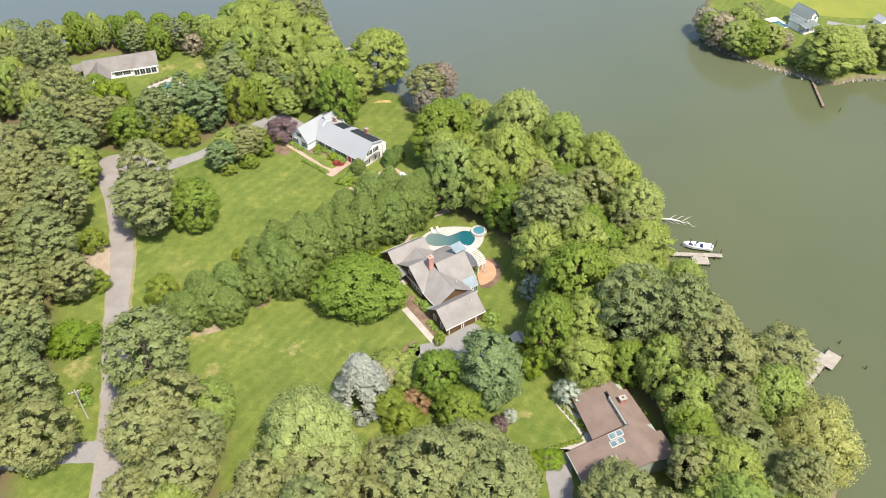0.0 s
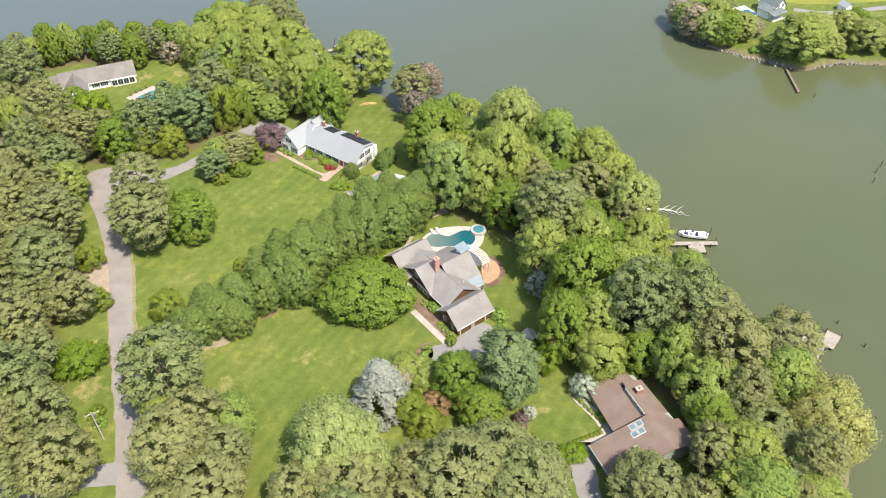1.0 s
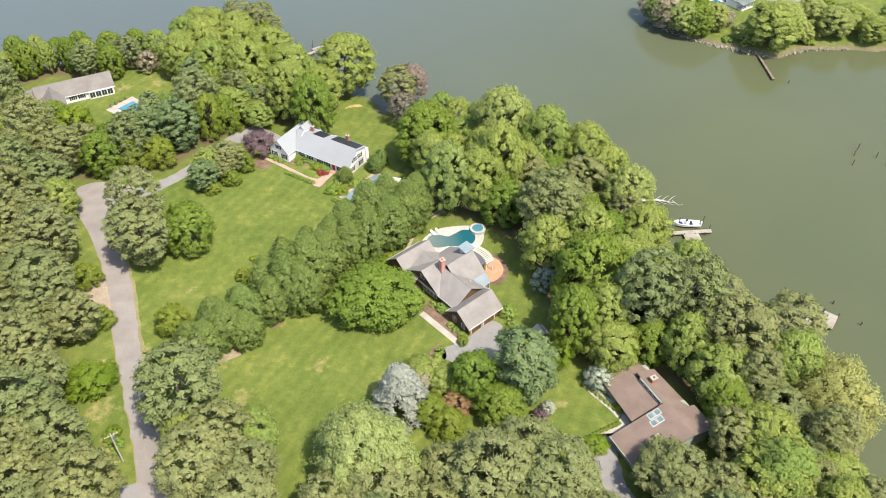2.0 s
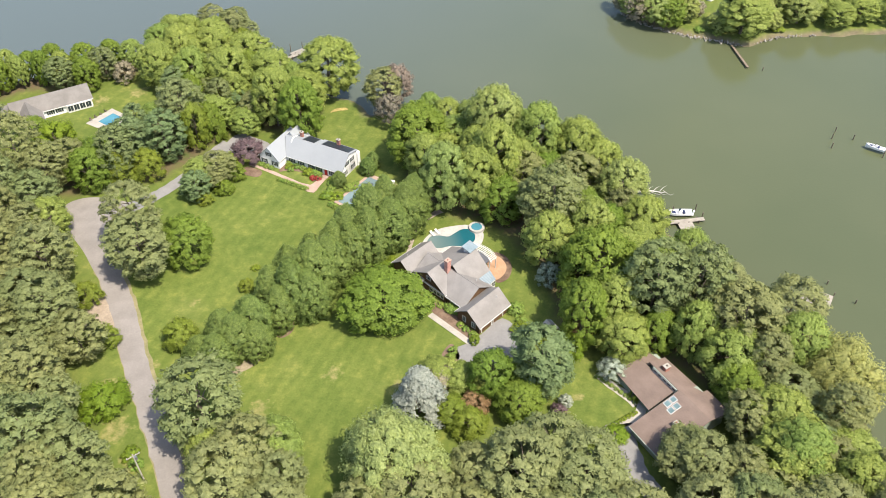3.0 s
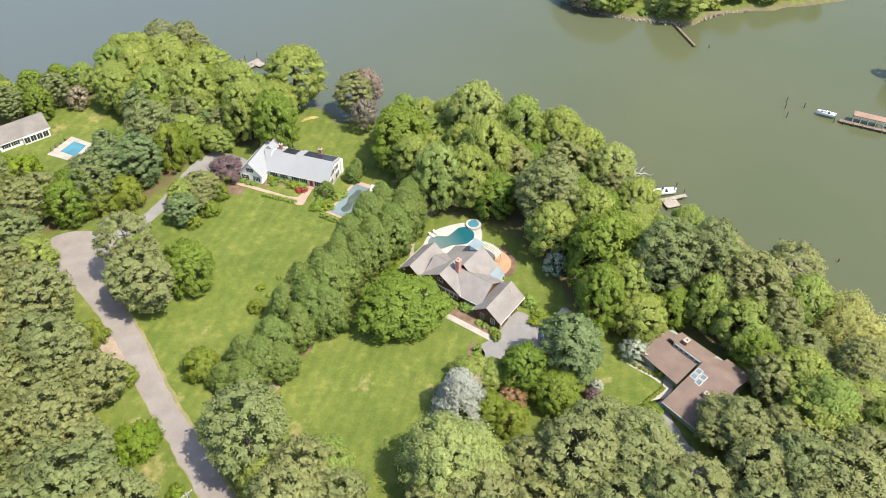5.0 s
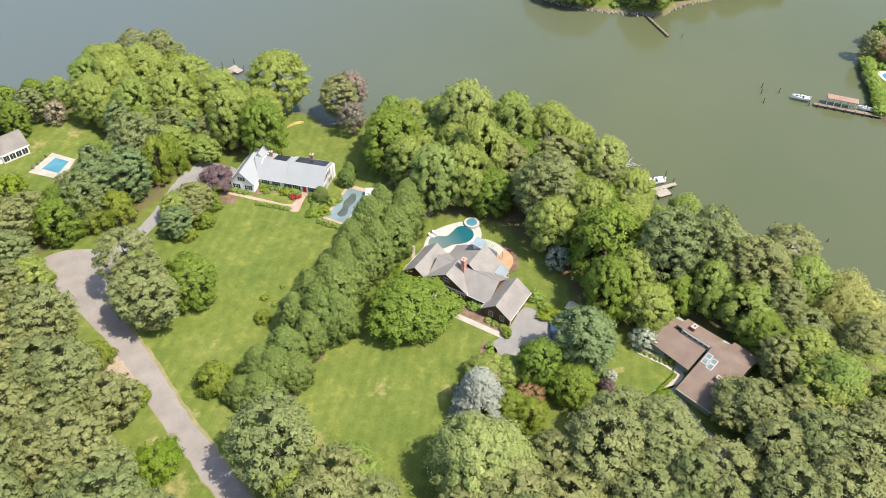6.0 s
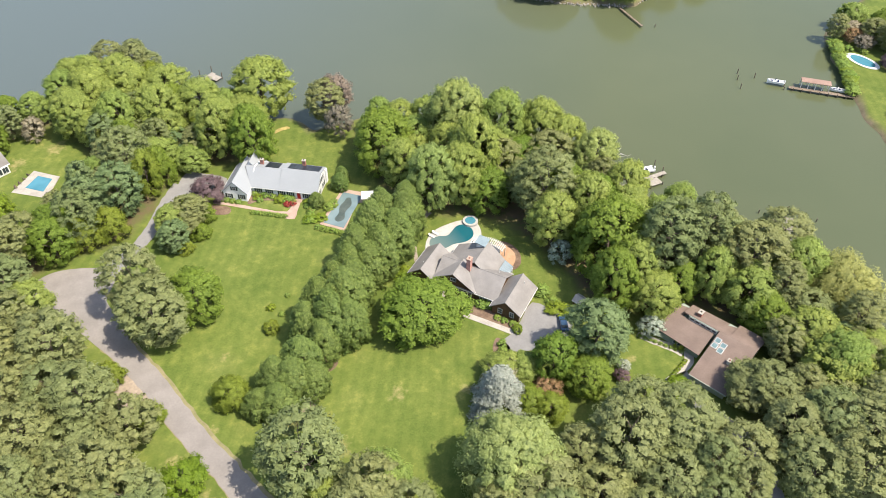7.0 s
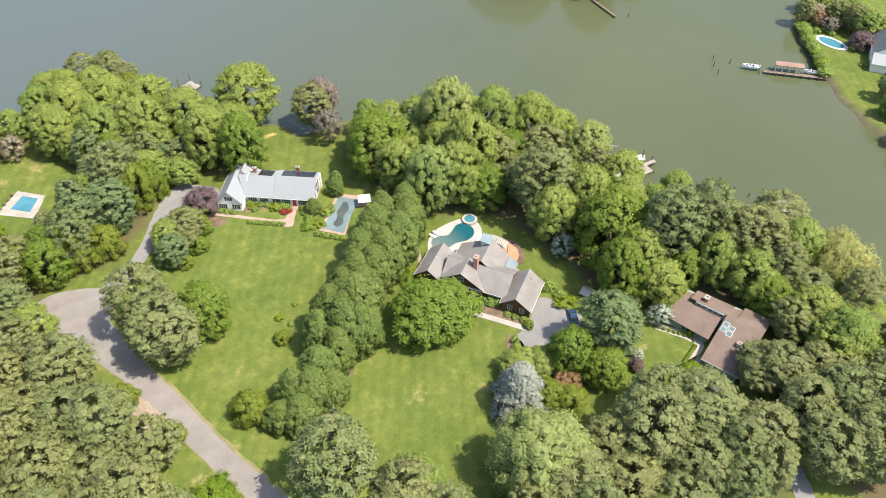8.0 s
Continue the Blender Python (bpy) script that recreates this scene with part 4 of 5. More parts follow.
# ---- the house by the far lawn ----
H4 = thing("far_white_house", -116.5, 231.0, 4.9, 19.0, "long low white house with a weathered grey roof and sunroom", "house")
gable_block(H4, 0, 22.5, 0, 8.0, 2.8, 5.6, "x", SIDING_WHITE, ROOF_WEATHERED, 0.5, "white clapboard wall", "weathered grey shingle roof")
gable_block(H4, 1.0, 7.5, -5.0, 3.0, 2.8, 5.2, "y", SIDING_WHITE, ROOF_WEATHERED, 0.4, "white gable wing wall", "weathered grey wing roof")
part("patio_roof", slab([(-4.5, 1, 3.4), (0, 1, 4.0), (0, 7, 4.0), (-4.5, 7, 3.4)]), ROOF_WEATHERED, H4, "grey lean-to roof")
part("sunroom", box(14.8, 22.3, -0.8, 0.0, -0.3, 2.6), TRIM, H4, "white sunroom frame")
for k in range(4):
    window(H4, 15.8 + k * 1.8, -0.8, 0.5, 0, 1.5, 1.8, bars=(1, 0), name="sunroom_window")
for x in (10.0, 12.6):
    window(H4, x, 0, 0.8, 0, 1.1, 1.4, True)
window(H4, 4.3, -5.0, 0.8, 0, 1.4, 1.5, True)
pool3 = thing("garden_pool", 0, 0, 4.9, 0, "blue garden pool with a pale stone surround", "pool")
part("pool_surround", sheet([(-96.5, 228.0), (-89.4, 235.0), (-83.6, 228.8), (-88.4, 220.6)], 0.08, n=1, flat=0.0), CONCRETE, pool3, "pale stone surround")
part("pool_water", sheet([(-92.8, 228.2), (-88.8, 232.0), (-85.6, 228.6), (-88.8, 224.0)], 0.12, n=1, flat=0.0, thick=0.1), POOL_BLUE, pool3, "clear blue water")
for k in range(4):
    ch = thing("patio_chair", -95.0 + k * 1.3, 229.2 + k * 1.4, 4.98, 40 + 30 * k, "dark patio chair on the pool surround", "chair", "pool chairs")
    part("seat", box(-0.3, 0.3, -0.3, 0.3, 0.35, 0.45), PILE_WOOD, ch)
    part("backrest", box(-0.3, 0.3, 0.24, 0.32, 0.45, 0.95), PILE_WOOD, ch)
    for x, y in ((-0.26, -0.26), (0.26, -0.26), (-0.26, 0.26), (0.26, 0.26)):
        part("leg", box(x - 0.03, x + 0.03, y - 0.03, y + 0.03, 0, 0.35), PILE_WOOD, ch)

# ---- across the water ----
ROOF_SLATE = surface("grey_green_slate", (0.1, 0.13, 0.13), (0.16, 0.19, 0.19), 0.75, 0.3, 4.0)
H5 = thing("point_house", 135.4, 276.0, 1.3, 28, "white gabled house with a slate roof and front porch", "house")
gable_block(H5, 0, 5.6, 0, 8.0, 4.0, 6.6, "y", SIDING_WHITE, ROOF_SLATE, 0.4, "white clapboard wall", "grey-green slate roof")
part("porch_floor", box(-3.8, 3.0, -3.0, 0.0, -0.2, 0.25), TRIM, H5, "white porch floor")
part("porch_roof", slab([(-4.2, -3.4, 2.6), (3.3, -3.4, 2.6), (3.3, 0.0, 3.2), (-4.2, 0.0, 3.2)]), ROOF_SLATE, H5, "grey-green lean-to porch roof")
part("side_wing", box(-3.8, 0.0, 0.0, 5.0, -0.3, 2.8), SIDING_WHITE, H5, "white side wing wall")
part("wing_roof", slab([(-4.2, 0.0, 2.9), (0.0, 0.0, 3.8), (0.0, 5.3, 3.8), (-4.2, 5.3, 2.9)]), ROOF_SLATE, H5, "grey-green wing roof")
for x in (-3.6, -1.4, 0.7, 2.8):
    part("porch_post", box(x - 0.1, x + 0.1, -3.0, -2.8, 0.2, 2.75), TRIM, H5, "white porch post")
for x in (1.4, 3.9):
    for z in (0.8, 3.2):
        window(H5, x, 0, z, 0, 1.0, 1.3)
pool5 = thing("point_pool", 126.8, 280.4, 1.3, 20, "teal pool on a white terrace", "pool")
part("deck", box(-3.8, 3.2, -3.6, 5.5, -0.1, 0.12), TRIM, pool5, "white terrace")
part("pool_water", box(-2.2, 2.0, -3.0, 2.0, 0.1, 0.16), POOL, pool5, "teal water")
outb = thing("white_shed", 164.0, 277.0, 1.3, 20, "small white outbuilding with a grey roof", "shed")
gable_block(outb, 0, 3.2, 0, 4, 2.4, 3.6, "y", SIDING_WHITE, ROOF_PALE, 0.3)
single("point_lane", ribbon([(146, 282), (156, 278), (170, 279), (200, 284)], [3, 3, 3, 3], 0.06), ASPHALT_GREY, ID, "pale lane on the far point", "lane", kind="structure")
single("meadow", sheet([(148, 287), (175, 286), (240, 292), (330, 310), (330, 420), (180, 420), (128, 330), (134, 298)], 0.05), surface("yellow_green_meadow", (0.13, 0.165, 0.03), (0.21, 0.22, 0.035), 0.9, 0.06, 1.5, grain=0.5), ID, "yellow-green meadow behind the house on the far point", "meadow", kind="structure")
H6 = thing("bank_house", 177.0, 141.0, 1.3, 35, "white house with a slate roof on the far bank", "house")
gable_block(H6, 0, 14, 0, 8.0, 4.2, 7.4, "x", SIDING_WHITE, ROOF_DARK, 0.4, "white clapboard wall", "dark slate roof")
gable_block(H6, -5, 2.0, 2.0, 8.0, 3.0, 5.2, "y", SIDING_WHITE, ROOF_PALE, 0.3, "white wing wall", "pale wing roof")
for x in (3, 6, 9, 12):
    window(H6, x, 0, 0.9, 0, 1.1, 1.4, True)
pool6 = thing("bank_pool", 173.8, 164.0, 1.3, 5, "bright turquoise oval pool with a white edge", "pool")
for nm, r, z, m, lb in (("pool_edge", 1.0, 0.12, TRIM, "white paved edge"), ("pool_water", 0.74, 0.15, POOL_BLUE, "turquoise water")):
    bm = bmesh.new()
    bmesh.ops.create_cone(bm, cap_ends=True, segments=30, radius1=r, radius2=r, depth=0.1, matrix=Matrix.Translation((0, 0, z)) @ Matrix.Diagonal((3.4, 6.4, 1, 1)))
    part(nm, bm, m, pool6, lb)


# ---- docks and boats ----
def dock(name, x, y, turn, runs, label, piles, wood=DOCK_WOOD):
    """runs: (x0, x1, y0, y1) decks over the water, each laid with boards."""
    d = thing(name, x, y, 0.0, turn, label, "dock")
    for x0, x1, y0, y1 in runs:
        part("joists", box(x0 + 0.05, x1 - 0.05, y0 + 0.05, y1 - 0.05, 0.55, 0.72), PILE_WOOD, d)
        long = x1 - x0 >= y1 - y0
        ln = (x1 - x0) if long else (y1 - y0)
        n = max(2, int(ln / 0.45))
        for k in range(n):
            a, b = k * ln / n, (k + 1) * ln / n - 0.03
            bm = box(x0 + a, x0 + b, y0, y1, 0.73, 0.79) if long else box(x0, x1, y0 + a, y0 + b, 0.73, 0.79)
            part("board", bm, wood, d)
    for px, py, h in piles:
        part("pile", tube([(px, py, -2.2), (px, py, h)], [0.16, 0.14], 8), PILE_WOOD, d)
    return d


dock("boat_dock", 55.0, 151.2, -3.2, [(0, 16.4, -0.7, 0.7), (8.4, 12.6, -3.6, -0.74)], "weathered wooden boat dock with a side platform",
     [(k * 2.9, s, 1.1) for k in range(1, 6) for s in (-0.85, 0.85)] + [(16.2, 1.0, 2.2), (15.6, 4.2, 2.6), (9.0, 4.4, 2.6), (8.4, -3.6, 1.1), (12.6, -3.6, 1.1)])
dock("swim_dock", 76.0, 106.4, 45.5, [(0, 11.0, -0.8, 0.8), (9.2, 14.4, 0.84, 4.4), (11.1, 16.2, -2.4, 0.8)], "grey wooden dock with two square platforms",
     [(k * 2.6, s, 1.1) for k in range(1, 5) for s in (-0.95, 0.95)] + [(14.4, 4.5, 1.5), (9.2, 4.5, 1.4), (16.3, -2.4, 1.9), (16.3, 0.9, 1.5)])
dock("point_dock", 125.4, 238.0, -97.5, [(0, 15.5, -0.4, 0.4)], "narrow old wooden dock below the far point", [(k * 2.5, s, 1.0) for k in range(1, 7) for s in (-0.48, 0.48)], OLD_BOARDS)
dock("north_dock", -41.0, 258.6, 29.0, [(0, 13.5, -0.8, 0.8), (11.5, 17.0, 0.84, 2.6), (13.6, 16.4, -2.6, 0.8)], "grey wooden dock with a boat lift", [(k * 2.6, s, 1.2) for k in range(1, 6) for s in (-0.9, 0.9)] + [(17, 2.6, 3.2), (13.0, 4.2, 3.2), (16.4, -2.6, 2.6)])
bd = dock("bank_dock", 153.4, 150.2, 133.4, [(0, 21.0, -0.8, 0.8)], "long wooden dock with a roofed boat slip", [(k * 2.8, s, 1.2) for k in range(1, 9) for s in (-0.95, 0.95)], OLD_BOARDS)
slip = thing("boat_shelter", 153.4, 150.2, 0.0, 133.4, "open boat shelter with a reddish-brown roof", "boathouse")
part("roof", slab([(8.0, -0.4, 3.3), (17.5, -0.4, 3.3), (17.5, -4.0, 3.0), (8.0, -4.0, 3.0)]), surface("rusty_shelter_roof", (0.2, 0.13, 0.1), (0.3, 0.2, 0.16), 0.8), slip, "reddish-brown shelter roof")
for k in range(5):
    for y in (-0.6, -3.8):
        part("post", box(8.2 + k * 2.25, 8.4 + k * 2.25, y - 0.1, y + 0.1, -2.0, 3.0), TRIM, slip)
for x, y in ((128, 178), (131, 181), (134, 176), (125, 173.5)):
    single("mooring_pile", tube([(0, 0, -2.3), (0, 0, 2.0)], [0.18, 0.15], 8), PILE_WOOD, pose(x, y, 0), "dark wooden mooring pile standing in the water", "pile", "mooring piles")
for x, y in ((90.5, 121.0), (93.5, 113.5), (82.4, 124.0), (128.0, 220.5)):
    single("mooring_pile", tube([(0, 0, -2.3), (0, 0, 1.3)], [0.18, 0.15], 8), PILE_WOOD, pose(x, y, 0), "dark wooden mooring pile standing in the water", "pile", "mooring piles")


def boat(name, x, y, turn, length, label, z=0.0):
    """An open motor boat; its bow points along +x."""
    b = thing(name, x, y, z, turn, label, "boat")
    st = ((-0.5, 1.0, 0.95), (-0.2, 1.05, 0.95), (0.15, 1.0, 1.0), (0.36, 0.7, 1.1), (0.5, 0.05, 1.25))
    for nm, top, low, mt, lb in (("hull", 1.0, -0.3, GELCOAT, "white hull"),):
        bm = bmesh.new()
        rings = []
        for f, w, h in st:
            hw = w * length * 0.16
            rings.append([bm.verts.new((f * length, yy, zz)) for yy, zz in ((-hw, h), (-hw * 0.86, 0.25), (0, low), (hw * 0.86, 0.25), (hw, h), (hw * 0.82, h), (hw * 0.78, 0.42), (-hw * 0.78, 0.42), (-hw * 0.82, h))])
        for r0, r1 in zip(rings, rings[1:]):
            for k in range(9):
                bm.faces.new((r0[k], r0[(k + 1) % 9], r1[(k + 1) % 9], r1[k]))
        bm.faces.new(rings[0])
        part(nm, bm, mt, b, lb)
    part("console", box(-0.08 * length, 0.06 * length, -0.45, 0.45, 0.42, 1.5, bevel=0.12), GELCOAT, b, "white centre console")
    part("windscreen", slab([(0.06 * length, -0.4, 1.5), (0.06 * length, 0.4, 1.5), (-0.01 * length, 0.36, 1.95), (-0.01 * length, -0.36, 1.95)], 0.03), GLASS, b, "dark windscreen")
    part("cover", box(-0.2 * length, -0.1 * length, -0.7, 0.7, 0.45, 1.1, bevel=0.15), NAVY, b, "navy canvas seat cover")
    part("bow_cushion", box(0.16 * length, 0.3 * length, -0.55, 0.55, 0.45, 0.85, bevel=0.1), NAVY, b, "navy bow cushion")
    part("outboard", add_box(box(-0.56 * length, -0.5 * length, -0.24, 0.24, 0.7, 1.45, bevel=0.1), -0.55 * length, -0.52 * length, -0.1, 0.1, -0.4, 0.7), GELCOAT, b, "white outboard motor")
    return b


boat("motor_boat", 65.8, 153.9, 168, 7.2, "white centre-console motor boat with navy cushions moored at the dock", 0.35)
boat("lift_boat", 137.0, 169.6, 133.4, 5.6, "white motor boat hung at the dock's end", 0.6)
boat("slip_boat", 152.0, 156.2, 133.4, 4.6, "small white boat beside the far dock", 0.1)


# ---- vehicles ----
def car(x, y, turn, paint, label):
    c = thing("car", x, y, gz(x, y) + 0.07, turn, label, "car")
    prof = [(-2.25, 0.35), (2.25, 0.35), (2.3, 0.62), (2.15, 0.82), (1.1, 0.98), (0.45, 1.42), (-1.1, 1.45), (-1.75, 1.05), (-2.25, 0.98)]
    bm = bmesh.new()
    rings = [[bm.verts.new((a, yy * (0.84 if b > 1.1 else 1.0), b)) for a, b in prof] for yy in (-0.9, 0.9)]
    bm.faces.new(rings[0])
    bm.faces.new(rings[1][::-1])
    for k in range(9):
        bm.faces.new((rings[0][k], rings[0][(k + 1) % 9], rings[1][(k + 1) % 9], rings[1][k]))
    bmesh.ops.bevel(bm, geom=list(bm.edges), offset=0.06, segments=2, affect="EDGES")
    part("body", bm, paint, c)
    part("windscreen", slab([(1.02, -0.72, 1.06), (1.02, 0.72, 1.06), (0.5, 0.66, 1.42), (0.5, -0.66, 1.42)], 0.03), GLASS, c, "dark windscreen")
    part("rear_window", slab([(-1.72, -0.7, 1.1), (-1.72, 0.7, 1.1), (-1.16, 0.66, 1.46), (-1.16, -0.66, 1.46)], 0.03), GLASS, c, "dark rear window")
    for s in (-1, 1):
        part("side_window", slab([(0.85, s * 0.86, 1.05), (0.42, s * 0.77, 1.36), (-1.1, s * 0.77, 1.38), (-1.5, s * 0.86, 1.08)], 0.03), GLASS, c, "dark side window")
        part("headlight", box(2.12, 2.26, s * 0.66 - 0.16, s * 0.66 + 0.16, 0.62, 0.76, bevel=0.03), SKYLIGHT, c, "clear headlight")
        for xx in (-1.4, 1.4):
            bm = bmesh.new()
            bmesh.ops.create_cone(bm, cap_ends=True, segments=16, radius1=0.33, radius2=0.33, depth=0.22, matrix=pose(xx, s * 0.83, 0.33, 90))
            w = part("wheel", bm, RUBBER, c, "black tyre")
            bm = bmesh.new()
            bmesh.ops.create_cone(bm, cap_ends=True, segments=12, radius1=0.2, radius2=0.2, depth=0.25, matrix=pose(xx, s * 0.83, 0.33, 90))
            part("rim", bm, CHROME, w, "silver rim")


car(9.6, 116.4, 62, CAR_BLUE, "dark blue car parked on the garage court")
car(-128.6, 202.0, 8, CAR_BLACK, "black car parked on a grey drive")
car(-96.0, 206.0, 70, CAR_SILVER, "silver car parked under the trees")
single("side_yard_drive", sheet([(-138, 196), (-134, 205), (-125, 205), (-119, 199), (-124, 196.5)], 0.06, n=2), ASPHALT_GREY, ID, "grey drive under the black car", "driveway", kind="structure")

# ---- pole, post box and small things ----
pole = thing("utility_pole", -72.8, 98.6, gz(-72.8, 98.6), 25, "grey wooden utility pole with a cross-arm", "utility pole")
part("post", tube([(0, 0, -0.3), (0, 0, 9.2)], [0.17, 0.12], 8), surface("silvered_pole_wood", (0.38, 0.36, 0.33), (0.5, 0.48, 0.45), 0.9), pole, "silvered round post")
part("cross_arm", box(-1.3, 1.3, -0.08, 0.08, 8.5, 8.68), DOCK_WOOD, pole)
for x in (-1.2, -0.5, 0.5, 1.2):
    part("insulator", tube([(x, 0, 8.68), (x, 0, 8.95)], [0.07, 0.05], 6), TRIM, pole, "white insulator")
part("transformer", tube([(0.32, 0, 7.2), (0.32, 0, 8.1)], [0.24, 0.24], 10), CHROME, pole, "grey transformer can")
mb = thing("mailbox", -81.0, 134.6, gz(-81, 134.6), 20, "white mailbox on a post by the road", "mailbox")
part("post", box(-0.06, 0.06, -0.06, 0.06, -0.2, 1.1), TRIM, mb)
part("box", box(-0.2, 0.2, -0.3, 0.3, 1.1, 1.5, bevel=0.08), TRIM, mb, "white metal box")
snag = thing("fallen_tree", 56.5, 165.0, 0.1, -8, "bleached fallen tree reaching over the water", "dead tree")
bm = bmesh.new()
add_tube(bm, [(0, 0, 1.0), (5, 0.4, 0.9), (10, -0.3, 0.3)], [0.32, 0.2, 0.05], 6)
for k in range(7):
    s = 1 if k % 2 else -1
    add_tube(bm, [(3 + k, 0.2, 0.8), (4.4 + k, s * (1.2 + 0.1 * k), 1.3 - 0.1 * k), (5.4 + k, s * (1.9), 1.2)], [0.09, 0.06, 0.02], 5)
part("trunk", bm, surface("bleached_wood", (0.4, 0.38, 0.35), (0.55, 0.53, 0.5), 0.9), snag, "bleached bare trunk and branches")


def stones(name, line, seed, label):
    """Riprap: many rough stones along a shore, one heap."""
    rng = random.Random(seed)
    bm = bmesh.new()
    pts = smooth_line(line, 14)
    for p in pts:
        for _ in range(3):
            r = rng.uniform(0.25, 0.65)
            q = bmesh.ops.create_icosphere(bm, subdivisions=1, radius=r, matrix=pose(p.x + rng.uniform(-1.1, 1.1), p.y + rng.uniform(-1.1, 1.1), rng.uniform(0.0, 0.4), rng.uniform(0, 90), rng.uniform(0, 90), 0) @ Matrix.Diagonal((1, 0.8, 0.6, 1)))
            for v in q["verts"]:
                v.co += Vector((rng.uniform(-1, 1), rng.uniform(-1, 1), rng.uniform(-1, 1))) * r * 0.15
    single(name, bm, STONE, ID, label, "stones", kind="stuff")


stones("shore_stones", [(97, 272), (100, 264), (109, 253), (120, 245), (131, 239), (146, 241), (160, 240)], 5, "grey riprap stones along the far point's shore")
stones("spit_stones", [(-42, 277), (-44, 284), (-47.5, 289), (-54, 288)], 6, "reddish stones at the tip of the spit")


# ---- trees and shrubs ----
OCTA_V = np.array([(1, 0, 0), (-1, 0, 0), (0, 1, 0), (0, -1, 0), (0, 0, 1), (0, 0, -1.0)])
OCTA_F = np.array([(0, 2, 4), (2, 1, 4), (1, 3, 4), (3, 0, 4), (2, 0, 5), (1, 2, 5), (3, 1, 5), (0, 3, 5)])


def crown_mesh(name, profile, radius, z0, z1, lobes, lobe_r, flat, leaves, size, loose, material, seed, droop=0.0, stretch=1.0):
    """A crown of many leaf clumps: lobes stand along the crown's profile, each a dense rough heart with small leaves all over its outside."""
    rng = np.random.default_rng(seed)
    lobes, lobe_r, leaves = int(lobes * 1.4), lobe_r * 0.84, int(leaves * 0.84)
    u = (np.arange(lobes) + rng.uniform(0, 1, lobes)) / lobes
    u = u ** 0.85
    az = np.arange(lobes) * 2.39996 + rng.uniform(-0.5, 0.5, lobes)
    lean = 1 + 0.1 * np.sin(az * 2 + rng.uniform(0, 6)) + 0.07 * np.sin(az * 3 + rng.uniform(0, 6))
    rad = np.array([profile(v) for v in u]) * radius * rng.uniform(0.66, 0.98, lobes) * lean
    lr = lobe_r * radius * rng.uniform(0.7, 1.3, lobes)
    lc = np.stack([np.cos(az) * rad, np.sin(az) * rad, z0 + u * (z1 - z0) - lr * 0.4 - droop * rad], -1)
    squash = np.array([1, 1, flat])
    heart = np.array([0, 0, 0.45 * z0 + 0.55 * z1])
    # dense hearts of the clumps
    nv = len(OCTA_V)
    full = 1.06 - 0.12 * loose
    core = OCTA_V[None] * (lr[:, None] * full * rng.uniform(0.7, 1.1, (lobes, nv)))[..., None] * squash + lc[:, None]
    core_n = 0.5 * np.broadcast_to(OCTA_V[None], core.shape) + 0.6 * (core - heart) / radius + np.array([0, 0, 0.4])
    core_f = (OCTA_F[None] + np.arange(lobes)[:, None, None] * nv).reshape(-1, 3)
    core, core_n = core.reshape(-1, 3), core_n.reshape(-1, 3)
    # leaves and sprays over them
    own = rng.choice(lobes, leaves, p=lr ** 2 / (lr ** 2).sum())
    d = rng.normal(size=(leaves, 3))
    d[:, 2] = np.abs(d[:, 2]) * rng.choice([1, 1, 1, -0.6], leaves)
    d += 0.55 * np.stack([np.cos(az), np.sin(az), np.full(lobes, 0.35)], -1)[own]
    d /= np.linalg.norm(d, axis=1)[:, None]
    r = lr[own] * (0.7 + (0.45 + 0.25 * loose) * rng.random(leaves) ** 0.8)
    c = lc[own] + d * r[:, None] * squash
    n = d + 0.7 * loose * rng.normal(size=(leaves, 3)) + np.array([0.15, -0.1, 0.55])
    n /= np.linalg.norm(n, axis=1)[:, None]
    t = np.cross(n, rng.normal(size=(leaves, 3)))
    t /= np.linalg.norm(t, axis=1)[:, None] + 1e-9
    b = np.cross(n, t)
    s = 0.84 * size * rng.uniform(0.6, 1.35, leaves)[:, None]
    bend = n * s * 0.25
    # leaves share the lie of their clump, so that light rolls over each clump as a whole
    soft = 0.5 * d + 0.6 * (c - heart) / radius + 0.65 * n + np.array([0, 0, 0.4])
    tri = np.stack([c + t * s * stretch, c + b * s * 0.9 - bend, c - t * s * stretch - b * s * 0.5], 1).reshape(-1, 3)
    co = np.concatenate([core, tri])
    nrm = np.concatenate([core_n, np.repeat(soft, 3, 0)])
    nrm /= np.linalg.norm(nrm, axis=1)[:, None]
    idx = np.concatenate([core_f.ravel(), len(core) + np.arange(3 * leaves)])
    me = bpy.data.meshes.new(name)
    me.vertices.add(len(co))
    me.vertices.foreach_set("co", co.ravel().astype(np.float32))
    me.loops.add(len(idx))
    me.loops.foreach_set("vertex_index", idx.astype(np.int32))
    me.polygons.add(len(idx) // 3)
    me.polygons.foreach_set("loop_start", np.arange(len(idx) // 3, dtype=np.int32) * 3)
    me.update(calc_edges=True)
    me.shade_smooth()
    me.normals_split_custom_set_from_vertices(nrm.tolist())
    me.materials.append(material)
    return me


